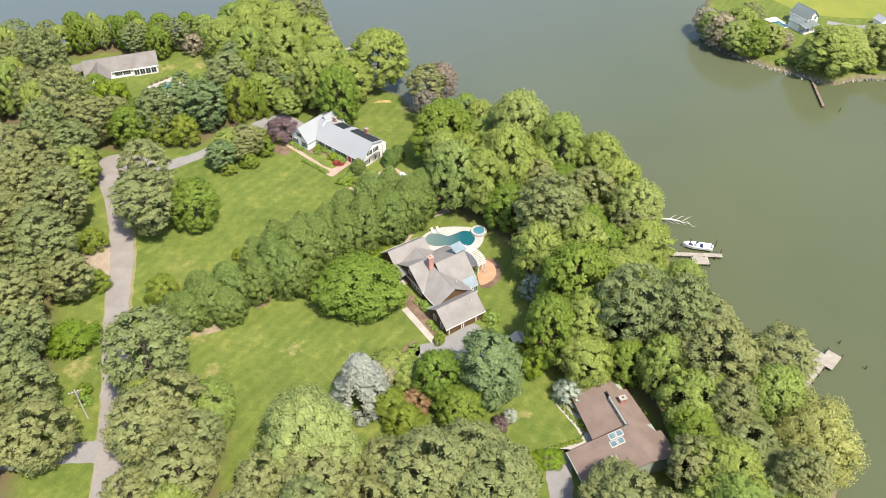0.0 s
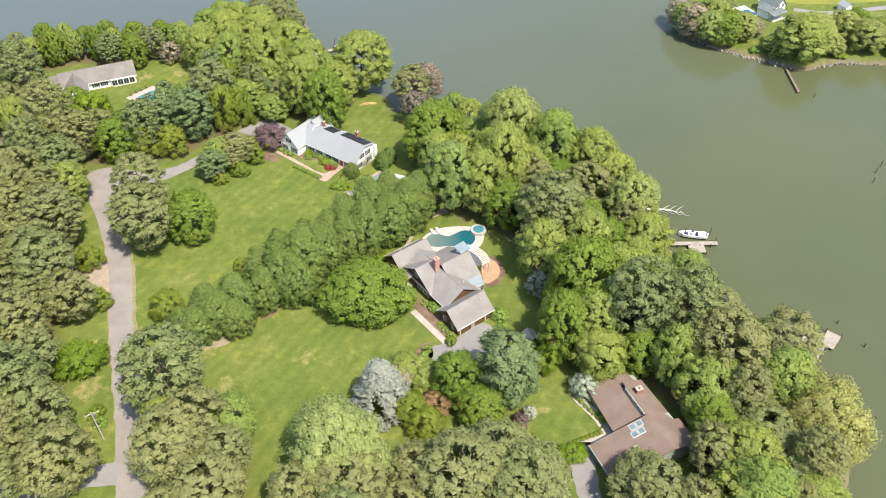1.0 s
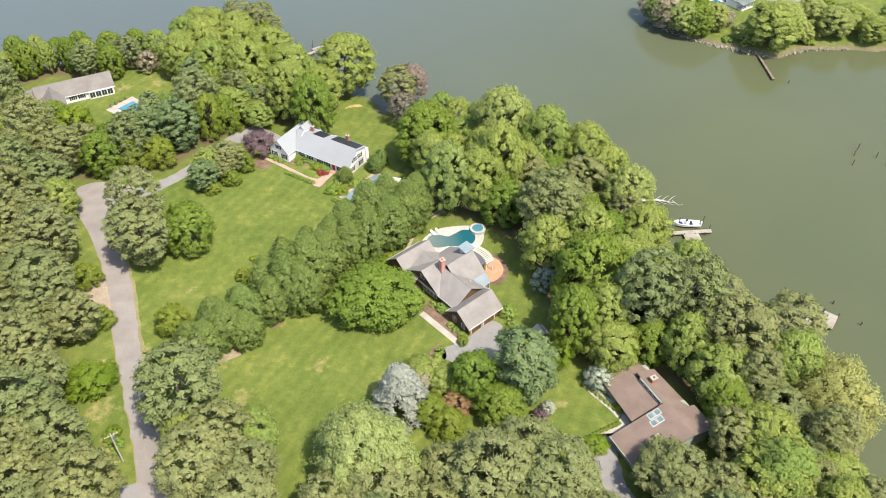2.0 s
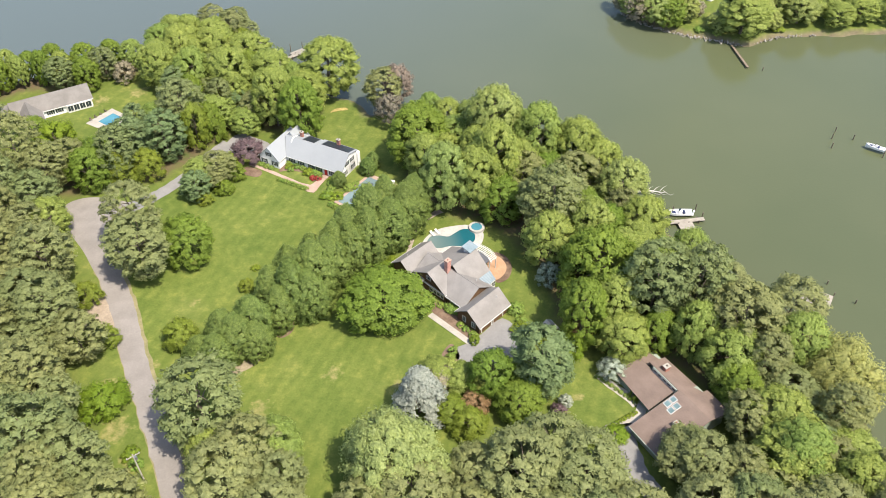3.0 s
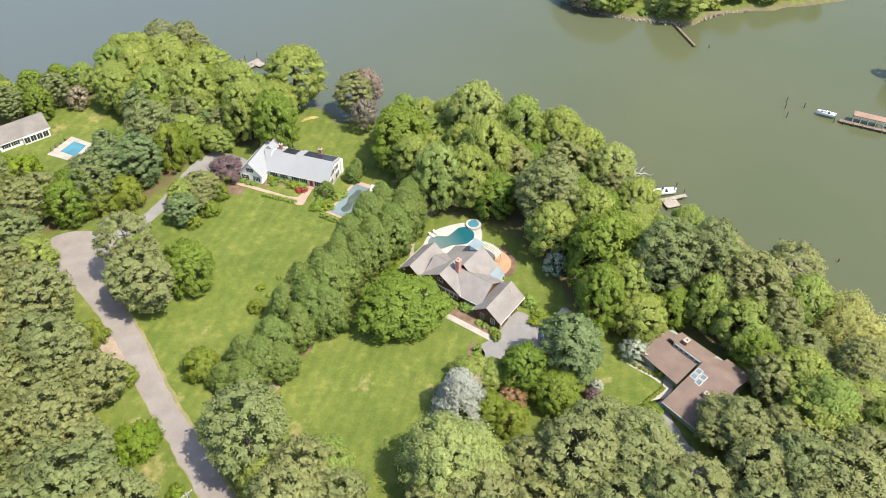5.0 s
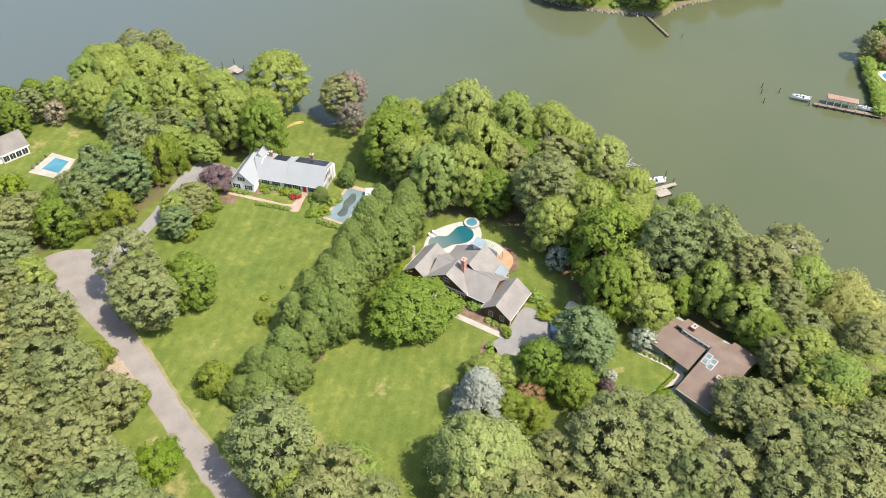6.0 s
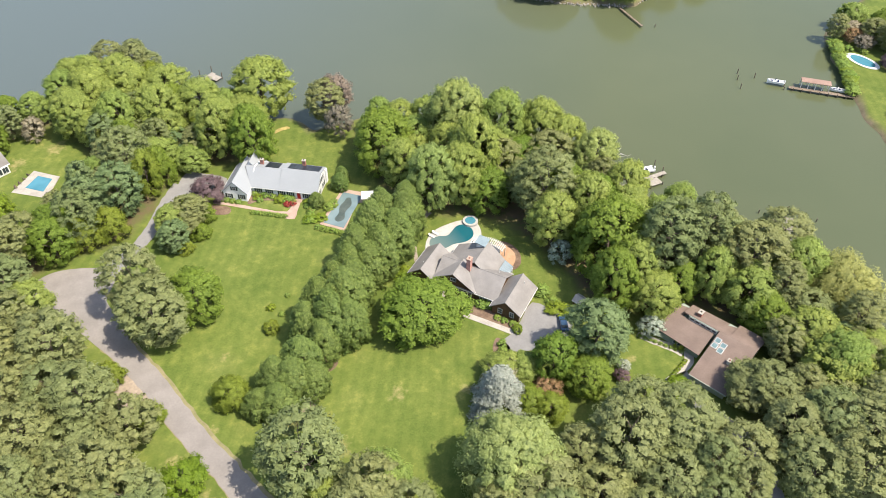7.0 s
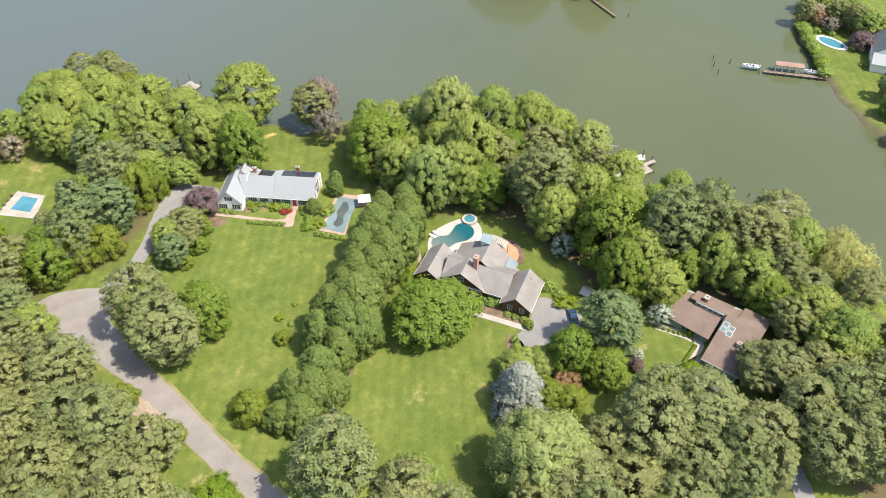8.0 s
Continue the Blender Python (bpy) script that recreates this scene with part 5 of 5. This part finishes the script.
def trunk_mesh(name, height, girth, limbs, spread, seed):
    rng = random.Random(seed)
    bm = bmesh.new()
    pts = [(rng.uniform(-0.15, 0.15) * k, rng.uniform(-0.15, 0.15) * k, height * k / 5) for k in range(6)]
    add_tube(bm, pts, [girth * f for f in (1.25, 0.95, 0.82, 0.62, 0.4, 0.12)], 8)
    for i in range(limbs):
        f = 0.38 + 0.5 * i / limbs
        a = i * 2.4 + rng.uniform(-0.4, 0.4)
        ln = spread * (1.1 - 0.6 * f) * rng.uniform(0.8, 1.15)
        z = height * f
        p = [(0, 0, z), (math.cos(a) * ln * 0.5, math.sin(a) * ln * 0.5, z + ln * 0.3), (math.cos(a) * ln, math.sin(a) * ln, z + ln * 0.45)]
        add_tube(bm, p, [girth * 0.4, girth * 0.26, girth * 0.07], 5)
    return mesh_of(name, bm, BARK)


ROUND = lambda u: math.sqrt(max(0.0, 1 - (1.75 * u - 0.75) ** 2)) if u > 0.43 else 0.75 + 0.25 * math.sin(u / 0.43 * 1.57)
TALL = lambda u: 0.45 + 0.55 * math.sin(min(1, u / 0.55) * 1.57) if u < 0.55 else math.sqrt(max(0.02, 1 - ((u - 0.55) / 0.47) ** 2))
CONE = lambda u: 1.02 - 0.95 * u
OVATE = lambda u: 0.85 + 0.15 * math.sin(u * 6.28) if u < 0.5 else max(0.06, 0.88 * (1 - ((u - 0.5) / 0.52) ** 1.7))
FLAME = lambda u: max(0.08, 1 - 0.9 * u ** 1.5)

# kind: profile, radius, crown foot, crown top, lobes, lobe size, flatness, leaves, leaf size, looseness, droop, stretch, trunk girth
HABIT = {
    "oak": (ROUND, 6.5, 3.0, 15.0, 120, 0.21, 0.9, 7600, 0.29, 0.5, 0.0, 1.0, 0.36),
    "paleoak": (ROUND, 6.5, 3.0, 15.0, 110, 0.21, 0.9, 8500, 0.285, 0.55, 0.0, 1.0, 0.36),
    "cream": (ROUND, 9.0, 1.0, 15.0, 150, 0.20, 0.95, 19000, 0.25, 0.5, 0.0, 1.0, 0.45),
    "maple": (ROUND, 7.0, 1.5, 14.0, 150, 0.17, 0.9, 8800, 0.29, 0.6, 0.0, 1.0, 0.36),
    "lime": (ROUND, 4.5, 1.2, 8.0, 26, 0.34, 0.9, 3900, 0.25, 0.6, 0.0, 1.0, 0.2),
    "gold": (ROUND, 4.0, 0.8, 7.5, 34, 0.3, 0.85, 4500, 0.24, 0.6, 0.0, 1.0, 0.18),
    "willow": (ROUND, 8.0, 2.0, 13.0, 60, 0.28, 1.2, 10500, 0.25, 0.9, 0.15, 1.6, 0.4),
    "pine": (TALL, 6.5, 3.0, 19.0, 170, 0.155, 0.5, 8800, 0.23, 1.1, 0.0, 1.7, 0.3),
    "whitepine": (TALL, 6.0, 1.0, 18.0, 150, 0.19, 0.4, 9000, 0.225, 0.9, 0.12, 1.7, 0.3),
    "cedar": (OVATE, 4.2, 0.2, 13.0, 170, 0.2, 1.35, 9000, 0.205, 0.7, 0.0, 1.5, 0.22),
    "spruce": (CONE, 5.6, 0.3, 13.0, 120, 0.18, 0.45, 11250, 0.20, 0.8, 0.08, 1.6, 0.22),
    "dogwood": (ROUND, 3.5, 1.0, 6.0, 30, 0.28, 0.6, 3300, 0.20, 0.8, 0.0, 1.0, 0.12),
    "redbud": (ROUND, 3.2, 0.6, 5.0, 26, 0.3, 0.8, 3300, 0.20, 0.8, 0.0, 1.0, 0.12),
    "twig": (ROUND, 4.0, 1.5, 9.0, 36, 0.26, 0.9, 2700, 0.20, 1.3, 0.0, 1.6, 0.16),
    "mauve": (ROUND, 5.0, 3.0, 11.0, 40, 0.26, 0.9, 3450, 0.22, 1.3, 0.0, 1.6, 0.2),
    "plum": (ROUND, 4.0, 0.8, 6.0, 36, 0.27, 0.85, 4500, 0.22, 0.7, 0.0, 1.0, 0.14),
    "box": (ROUND, 1.2, 0.1, 1.5, 14, 0.42, 0.9, 1050, 0.11, 0.6, 0.0, 1.0, 0.05),
    "azalea": (ROUND, 1.2, 0.1, 1.2, 14, 0.42, 0.9, 900, 0.12, 0.6, 0.0, 1.0, 0.05),
    "yellow": (ROUND, 1.6, 0.1, 2.2, 16, 0.4, 0.9, 1200, 0.15, 0.6, 0.0, 1.0, 0.06),
}
TREE_LABEL = {
    "oak": "broad oak tree in fresh yellow-green leaf", "paleoak": "tall oak tree in pale young spring leaf", "cream": "wide round oak tree with creamy yellow blossom",
    "maple": "dense maple tree in bright green leaf", "lime": "small bright lime-green tree on the verge", "gold": "golden-green young tree with a loose crown",
    "willow": "yellow willow tree at the water's edge", "pine": "tall grey-green loblolly pine tree with needle tufts", "whitepine": "blue-green white pine tree with drooping boughs",
    "cedar": "dense dark green screening cypress tree", "spruce": "silvery blue spruce tree on the lawn", "dogwood": "small dogwood tree covered in white flowers",
    "redbud": "small rounded copper-leaved tree", "twig": "thin buff tree that is still nearly bare", "mauve": "nearly bare tree with mauve buds", "plum": "purple-leaved plum tree by the drive",
    "box": "clipped round green garden shrub", "azalea": "red flowering azalea shrub", "yellow": "bright yellow-green rounded shrub",
}
VARIANTS = {"oak": 4, "pine": 4, "maple": 3, "cedar": 3, "paleoak": 2, "whitepine": 2, "box": 2}
stock, counts = {}, {}


def tree_model(kind, v):
    prof, rad, z0, z1, lobes, lr, flat, leaves, size, loose, droop, stretch, girth = HABIT[kind]
    seed = sum(ord(ch) for ch in kind) * 7 + v
    shrub = kind in ("box", "azalea", "yellow")
    crown = crown_mesh(kind + "_crown", prof, rad, z0, z1, lobes, lr, flat, leaves, size, loose, LEAF[kind], seed, droop, stretch)
    trunk = trunk_mesh(kind + "_trunk", z1 * 0.9, girth, 3 if shrub else 8, rad * 0.8, seed)
    return crown, trunk, rad, z1


def plant(kind, x, y, h, r, name="", label=""):
    """One tree or shrub, h metres high with a crown r metres in radius."""
    v = counts.get(kind, 0)
    counts[kind] = v + 1
    v %= VARIANTS.get(kind, 1)
    if (kind, v) not in stock:
        stock[kind, v] = tree_model(kind, v)
    crown, trunk, rad, top = stock[kind, v]
    shrub = kind in ("box", "azalea", "yellow")
    rng = random.Random(round(x * 31 + y * 17))
    ob = new(name or ("shrub" if shrub else "tree"))
    ob.matrix_world = pose(x, y, gz(x, y) - 0.05, 0, 0, rng.uniform(0, 360)) @ Matrix.Diagonal((r / rad, r / rad, h / top, 1))
    tagged(ob, label or TREE_LABEL[kind], "shrub" if shrub else "tree", "garden shrubs" if shrub else kind + " trees")
    for key, data in (("stems" if shrub else "trunk", trunk), ("leaves" if shrub else "crown", crown)):
        p = new(key, data)
        p.parent = ob
    planted.append((x, y, r))
    return ob


planted = []
plant("maple", -97, 249, 11, 4.5)
plant("pine", -105, 250, 11, 5)
plant("twig", -86, 251, 7, 3.5)
plant("pine", -92, 254, 11, 4.5)
plant("oak", -74, 246, 16, 6.5)
plant("oak", -63, 238, 18, 6.5)
plant("oak", -56, 254, 17, 7.5)
plant("oak", -46, 251, 16, 7.5)
plant("oak", -39, 238, 16, 7.5)
plant("oak", -74, 264, 13, 6)
plant("oak", -66, 275, 11, 6)
plant("oak", -57, 267, 14, 6.5)
plant("pine", -57, 279, 13, 6)
plant("oak", -29, 226, 14, 7)
plant("pine", -49, 281, 11, 5)
plant("oak", -67, 256, 17, 7)
plant("oak", -52, 236, 19, 7)
plant("oak", -52, 232, 13, 6)
plant("pine", -66, 217, 19, 6.5)
plant("oak", -39, 220, 20, 6.5)
plant("maple", -32, 213, 19, 7)
plant("oak", -21, 234, 20, 9)
plant("oak", -58, 221, 11, 6)
plant("whitepine", -71, 206, 16, 6)
plant("pine", -83, 197, 17, 5.5)
plant("oak", -49, 218, 8, 5)
plant("pine", -5, 222, 14, 6.5)
plant("maple", 0, 192, 19, 9)
plant("paleoak", 21, 187, 25, 8)
plant("oak", 32, 179, 23, 7)
plant("oak", 42, 174, 20, 6.5)
plant("oak", 17, 170, 25, 7)
plant("paleoak", 3, 169, 21, 6.5)
plant("oak", 11, 167, 20, 6.5)
plant("pine", 26, 149, 24, 8)
plant("paleoak", 49, 157, 17, 6.5)
plant("oak", 33, 140, 20, 6)
plant("maple", 30, 127, 22, 9)
plant("pine", 40, 117, 25, 8)
plant("pine", 49, 114, 25, 7)
plant("dogwood", 21.5, 134.5, 7, 3.0)
plant("whitepine", 9.5, 105, 18, 6.8)
plant("oak", 30, 109, 13, 5.5)
plant("maple", 23, 116, 18, 6)
plant("pine", 55, 104, 21, 8)
plant("pine", 69, 107, 17, 7)
plant("maple", 49, 92, 12, 5.5)
plant("willow", 71, 90, 14, 8)
plant("pine", 58, 88, 11, 6.5)
plant("pine", 46.5, 84, 12, 5)
plant("oak", 50, 73, 14, 8)
plant("oak", 63, 73, 10, 6)
plant("pine", 36, 63, 16, 7)
plant("pine", 31, 79, 10, 6)
plant("pine", 24, 57, 16, 7)
plant("pine", 31, 52, 18, 8)
plant("pine", 15.5, 67, 15, 6.5)
plant("pine", 41, 56, 18, 8)
plant("pine", 28.5, 66, 15, 6)
plant("pine", 50, 60, 15, 7)
plant("pine", 9, 77, 17, 8)
plant("pine", -2, 80, 18, 8)
plant("cream", -25, 88, 19, 9.2)
plant("spruce", -17, 104, 14, 7.6)
plant("maple", -1, 106, 12, 5.2)
plant("oak", -11, 111, 6, 4.4)
plant("oak", -6.8, 108.6, 6, 3.8)
plant("maple", 3.5, 99, 9, 5)
plant("redbud", -6, 102, 5, 3)
plant("maple", -19.4, 132.8, 12, 9.8)
plant("pine", -60, 106, 22, 8.5)
plant("pine", -75, 156.5, 18, 8)
plant("pine", -76, 166, 21, 6.5)
plant("maple", -64.5, 161.5, 13, 6.6)
plant("lime", -81, 117, 7, 4.6)
plant("gold", -66, 133, 7, 4)
plant("pine", -96, 157, 18, 7)
plant("pine", -93, 140, 18, 7)
plant("pine", -98, 130, 14, 6.5)
plant("oak", -98, 175, 12, 5.5)
plant("pine", -87, 133, 13, 6)
plant("pine", -91, 105, 20, 7.5)
plant("gold", -76, 197, 9, 4.4)
plant("pine", -60, 192, 7, 5)
plant("pine", -84, 100, 16, 6.5)
plant("pine", -76, 88, 16, 6.5)
plant("pine", -56, 90, 18, 7)
plant("oak", -47, 98, 11, 5.5)
plant("pine", -23, 81, 15, 7)
plant("pine", -105, 135, 18, 7)
plant("pine", -52, 94, 19, 6.5)
plant("pine", 5, 85, 15, 6.5)
plant("pine", 7, 76, 15, 7)
plant("pine", 33, 76, 13, 6)
plant("pine", 43, 67, 11, 6.5)
plant("oak", 51, 73, 16, 6)
plant("pine", -107, 197, 24, 6.5)
plant("pine", -122, 221, 24, 6.5)
plant("lime", -101, 211, 11, 5.5)
plant("maple", -107, 216, 11, 5)
plant("pine", -101, 194, 16, 6)
plant("whitepine", -80, 203, 16, 5.5)
plant("maple", -90, 194, 13, 5.5)
plant("oak", 132, 245, 15, 10)
plant("maple", 109, 257, 11, 6)
plant("twig", 100, 264, 11, 6)
plant("pine", -102, 182, 15, 6.5)

# the cypress screen between the two lawns
for x, y, h, r in ((-6, 167, 13, 4.1), (-9, 162, 14.5, 4.7), (-14, 165, 15, 4.6), (-14, 157.5, 14, 4.8), (-19, 161, 16, 4.8), (-20, 154.5, 14, 4.7), (-25, 157, 14, 4.6), (-25, 151.5, 13, 4.4), (-29, 152.5, 13, 4.2),
                   (-31, 146.5, 14, 4.6), (-34.5, 149, 13, 4.2), (-35, 142.5, 16, 5.0), (-40, 145, 14, 4.4), (-40, 139, 15, 4.8), (-36.5, 137, 13, 4.2), (-45, 141.5, 12, 4.0), (-43.5, 135.5, 11, 3.6),
                   (-50, 132.5, 12, 4.2), (-53.5, 128.5, 11, 4.2), (-49.5, 127.5, 9, 3.2), (-56.5, 131.5, 10, 3.8), (-58, 125.5, 9, 3.6), (-61.5, 127.5, 7, 3.4)):
    plant("cedar", x, y, h * 1.08, r * 1.1)
plant("mauve", 0, 225, 13, 5)
plant("mauve", -5, 212, 11, 4)
plant("plum", -49, 203.5, 6, 4.6)
for k, x, y, h, r in (("whitepine", -63, 186, 9, 4.0), ("pine", -57, 193, 10, 4.8), ("gold", -53, 195, 5, 3.0), ("gold", -56, 188, 4, 2.6), ("oak", -62, 192, 9, 4.4), ("gold", -61, 184, 3, 2.2), ("gold", -83, 196, 9, 4.6), ("maple", -88, 200, 12, 5.5)):
    plant(k, x, y, h, r)


def infill(poly, kinds, spacing, lo, hi, seed, rmin=4.5, rmax=7.0, limit=80):
    """Woodland trees between those already placed."""
    rng = random.Random(seed)
    x0, x1 = min(p[0] for p in poly), max(p[0] for p in poly)
    y0, y1 = min(p[1] for p in poly), max(p[1] for p in poly)
    made = 0
    for _ in range(4000):
        x, y = rng.uniform(x0, x1), rng.uniform(y0, y1)
        if made >= limit:
            break
        r = rng.uniform(rmin, rmax)
        if float(edge_distance(poly, np.array(x), np.array(y))) > 0.75 * r and all(math.hypot(x - a, y - b) > spacing * 0.55 + 0.62 * c for a, b, c in planted):
            plant(rng.choice(kinds), round(x, 1), round(y, 1), rng.uniform(lo, hi), r)
            made += 1


planted.append((-125.0, 188.0, 9.0))
planted.append((-127.0, 198.0, 11.0))  # the neighbour's drive stays clear
infill(WOODS["west"], ("pine",), 4.4, 14, 20, 3, 4.5, 7.0, 60)
infill(WOODS["north_west"], ("oak", "oak", "pine", "gold", "whitepine"), 4.2, 9, 15, 4, 3.6, 5.6, 60)
infill(WOODS["far_west"], ("pine", "oak"), 5.0, 13, 18, 14, 4.5, 6.0, 24)
infill(WOODS["north_shore"], ("pine", "oak", "maple"), 5.0, 9, 13, 15, 3.0, 4.6, 16)
infill(WOODS["east"], ("oak", "maple", "pine", "oak"), 4.6, 12, 17, 5)
infill(WOODS["south"], ("pine", "pine", "oak"), 6.0, 11, 17, 6, 4.5, 6.5)
infill(WOODS["south_east"], ("pine", "pine", "maple", "whitepine"), 4.2, 10, 14, 8, 4.0, 6.0, 40)
infill(WOODS["south_west"], ("pine", "pine", "oak"), 6.0, 12, 17, 7)
# the far point and the far bank
for x, y, h, r in ((98, 268, 10, 5), (104, 259, 11, 6), (116, 259, 10, 5), (124, 248, 7, 4), (144, 246, 7, 4.5), (157, 248, 11, 6.5), (170, 243, 9, 6), (180, 244, 9, 6), (192, 242, 9, 6), (152, 256, 11, 6), (166, 252, 10, 6), (108, 268, 12, 6), (184, 252, 10, 6)):
    plant("oak" if (x + y) % 3 else "paleoak", x, y, h, r)
for k, x, y, h, r in (("twig", 97, 274, 9, 5), ("mauve", 101, 270, 9, 5), ("maple", 113, 262, 10, 5.5), ("pine", 112, 272, 12, 5), ("twig", 122, 262, 6, 3.4), ("twig", 128, 252, 6, 3.6), ("paleoak", 138, 250, 13, 8), ("maple", 160, 262, 9, 5), ("box", 118, 250, 1.4, 1.8), ("box", 123, 246, 1.2, 1.6), ("yellow", 147, 244, 1.5, 2.0)):
    plant(k, x, y, h, r)
for k, x, y, h, r in (("pine", 177, 180, 10, 3.6), ("pine", 187, 172, 9, 4.5), ("plum", 178.5, 156, 6, 4), ("oak", 188, 160, 10, 6), ("oak", 190, 184, 9, 5), ("redbud", 182, 176, 5, 3.5), ("pine", 157, 131, 10, 4), ("oak", 152, 118, 10, 6), ("oak", 168, 128, 10, 6)):
    plant(k, x, y, h, r)
rng = random.Random(21)
for k in range(26):
    u = k / 25
    x, y = 172.5 - 20.5 * u + rng.uniform(-0.8, 0.8) + 2.6, 178.0 - 26.0 * u + rng.uniform(-0.8, 0.8)
    plant(rng.choice(("box", "yellow", "box")), x, y, rng.uniform(1.4, 2.6), rng.uniform(1.6, 2.4))
for k, x, y, h, r in (("twig", 184, 178, 6, 3.5), ("mauve", 181, 170, 5, 3.4), ("oak", 192, 167, 9, 5), ("pine", 186, 165, 11, 4), ("maple", 196, 175, 9, 5), ("box", 176, 172, 1.5, 1.6), ("box", 179, 168, 1.4, 1.5), ("yellow", 170, 148, 1.2, 1.4), ("box", 173, 147, 1.3, 1.3), ("oak", 143, 112, 9, 5.5), ("maple", 150, 124, 8, 4.5)):
    plant(k, x, y, h, r)
# garden shrubs
for k, x, y, h, r in (("box", 11.2, 127.8, 2.0, 2.0), ("box", 11.6, 123.6, 1.4, 1.5), ("yellow", 13.6, 118.6, 1.8, 2.4), ("yellow", 11.0, 121.0, 1.7, 2.3), ("yellow", 15.2, 116.6, 1.6, 2.0), ("box", -2.6, 130.4, 1.7, 1.4), ("box", -4.2, 131.6, 1.7, 1.4), ("box", -0.8, 122.4, 1.0, 1.0),
                      ("box", -2.0, 124.4, 0.9, 0.9), ("box", -2.9, 126.0, 0.9, 0.9), ("gold", -0.9, 120.4, 1.7, 1.3), ("box", -6.4, 118.6, 1.3, 1.1), ("box", -7.4, 116.8, 1.2, 1.1), ("box", -6.0, 133.2, 0.9, 1.0), ("yellow", -16.6, 148.6, 1.8, 2.0), ("yellow", -14.8, 150.6, 1.6, 1.5),
                      ("lime", 19.6, 112.0, 6, 3.0), ("gold", 16.2, 116.8, 3, 2.2), ("redbud", 24.0, 117.0, 3, 3.2), ("dogwood", 26.2, 104.4, 5.0, 2.9), ("gold", 29.6, 97.6, 2.6, 1.8), ("plum", 11.6, 97.0, 2.6, 1.7), ("dogwood", 13.8, 99.2, 2.6, 1.5), ("lime", 20.8, 89.0, 2.2, 2.6), ("lime", 17.6, 88.6, 1.8, 2.0),
                      ("gold", -11.0, 101.0, 6, 3.8), ("gold", -8, 97, 6, 3.6), ("gold", -51.4, 149.1, 2.6, 1.9), ("yellow", -49.1, 155.5, 1.2, 1.0), ("box", -47.5, 152.4, 0.9, 0.8), ("box", -44.0, 157.6, 0.8, 0.7), ("twig", -12.0, 109.4, 5.5, 4.0), ("gold", -8.4, 110.4, 4.5, 3.2), ("yellow", -75.5, 104.6, 2.4, 1.6), ("box", -74.6, 102.4, 1.6, 1.4), ("gold", -83.0, 136.2, 5, 3.2), ("gold", -87.4, 149.6, 6, 3.2), ("lime", -78.4, 92.6, 5, 2.6)):
    plant(k, x, y, h, r)
for j in range(9):
    plant("box", 28.6 - 1.05 * j * 0.62, 96.4 + j * 1.05, 0.7, 0.55)
for j in range(8):
    plant("yellow", 27.6 - j * 0.95, 93.9 - j * 0.32, 0.6, 0.5)
# the white house's garden
for k, a, b, h, r in (("cedar", 19.4, 1.6, 4.6, 2.2), ("cedar", 24.0, 10.0, 5.5, 2.4), ("cedar", 23.6, 13.6, 5, 2.2), ("box", 10.6, 2.2, 1.6, 1.4), ("yellow", 9.0, 2.0, 1.6, 1.6), ("box", 12.2, 2.0, 1.4, 1.2), ("azalea", 11.2, 0.4, 1.1, 0.9), ("azalea", 12.6, 0.9, 1.0, 0.9), ("yellow", 16.8, 2.2, 1.4, 1.3),
                      ("box", 17.2, 0.6, 1.1, 1.1), ("azalea", 18.4, -0.6, 0.8, 0.9), ("box", 4.0, 3.2, 1.2, 1.2), ("box", 6.0, 3.2, 1.1, 1.1), ("yellow", 2.2, 2.0, 1.1, 1.2), ("box", 3.2, 0.8, 0.9, 1.0), ("box", 1.2, 3.4, 1.2, 1.1), ("box", -4.2, -0.9, 0.9, 0.9), ("box", -2.4, -0.9, 0.9, 0.9), ("box", -6.0, -0.9, 1.0, 1.0),
                      ("yellow", 19.5, -4.5, 1.2, 1.8), ("yellow", 22.0, -3.2, 1.1, 1.6), ("box", 23.0, 1.0, 1.6, 1.4), ("box", 24.0, 2.6, 1.6, 1.4), ("gold", -13.5, -7.0, 5, 3.0)):
    x, y = h2(a, b)
    plant(k, x, y, h, r)
for j in range(9):
    x, y = h2(3.0 + j * 1.15, -4.4)
    plant("box", x, y, 0.9, 0.75)
for j in range(6):
    plant("box", -27.6 + j * 0.95, 177.0 - j * 1.05, 1.1, 0.9)
for j in range(5):
    plant("box", -28.4 + j * 0.9, 180.6 + j * 1.6, 1.3, 1.1)
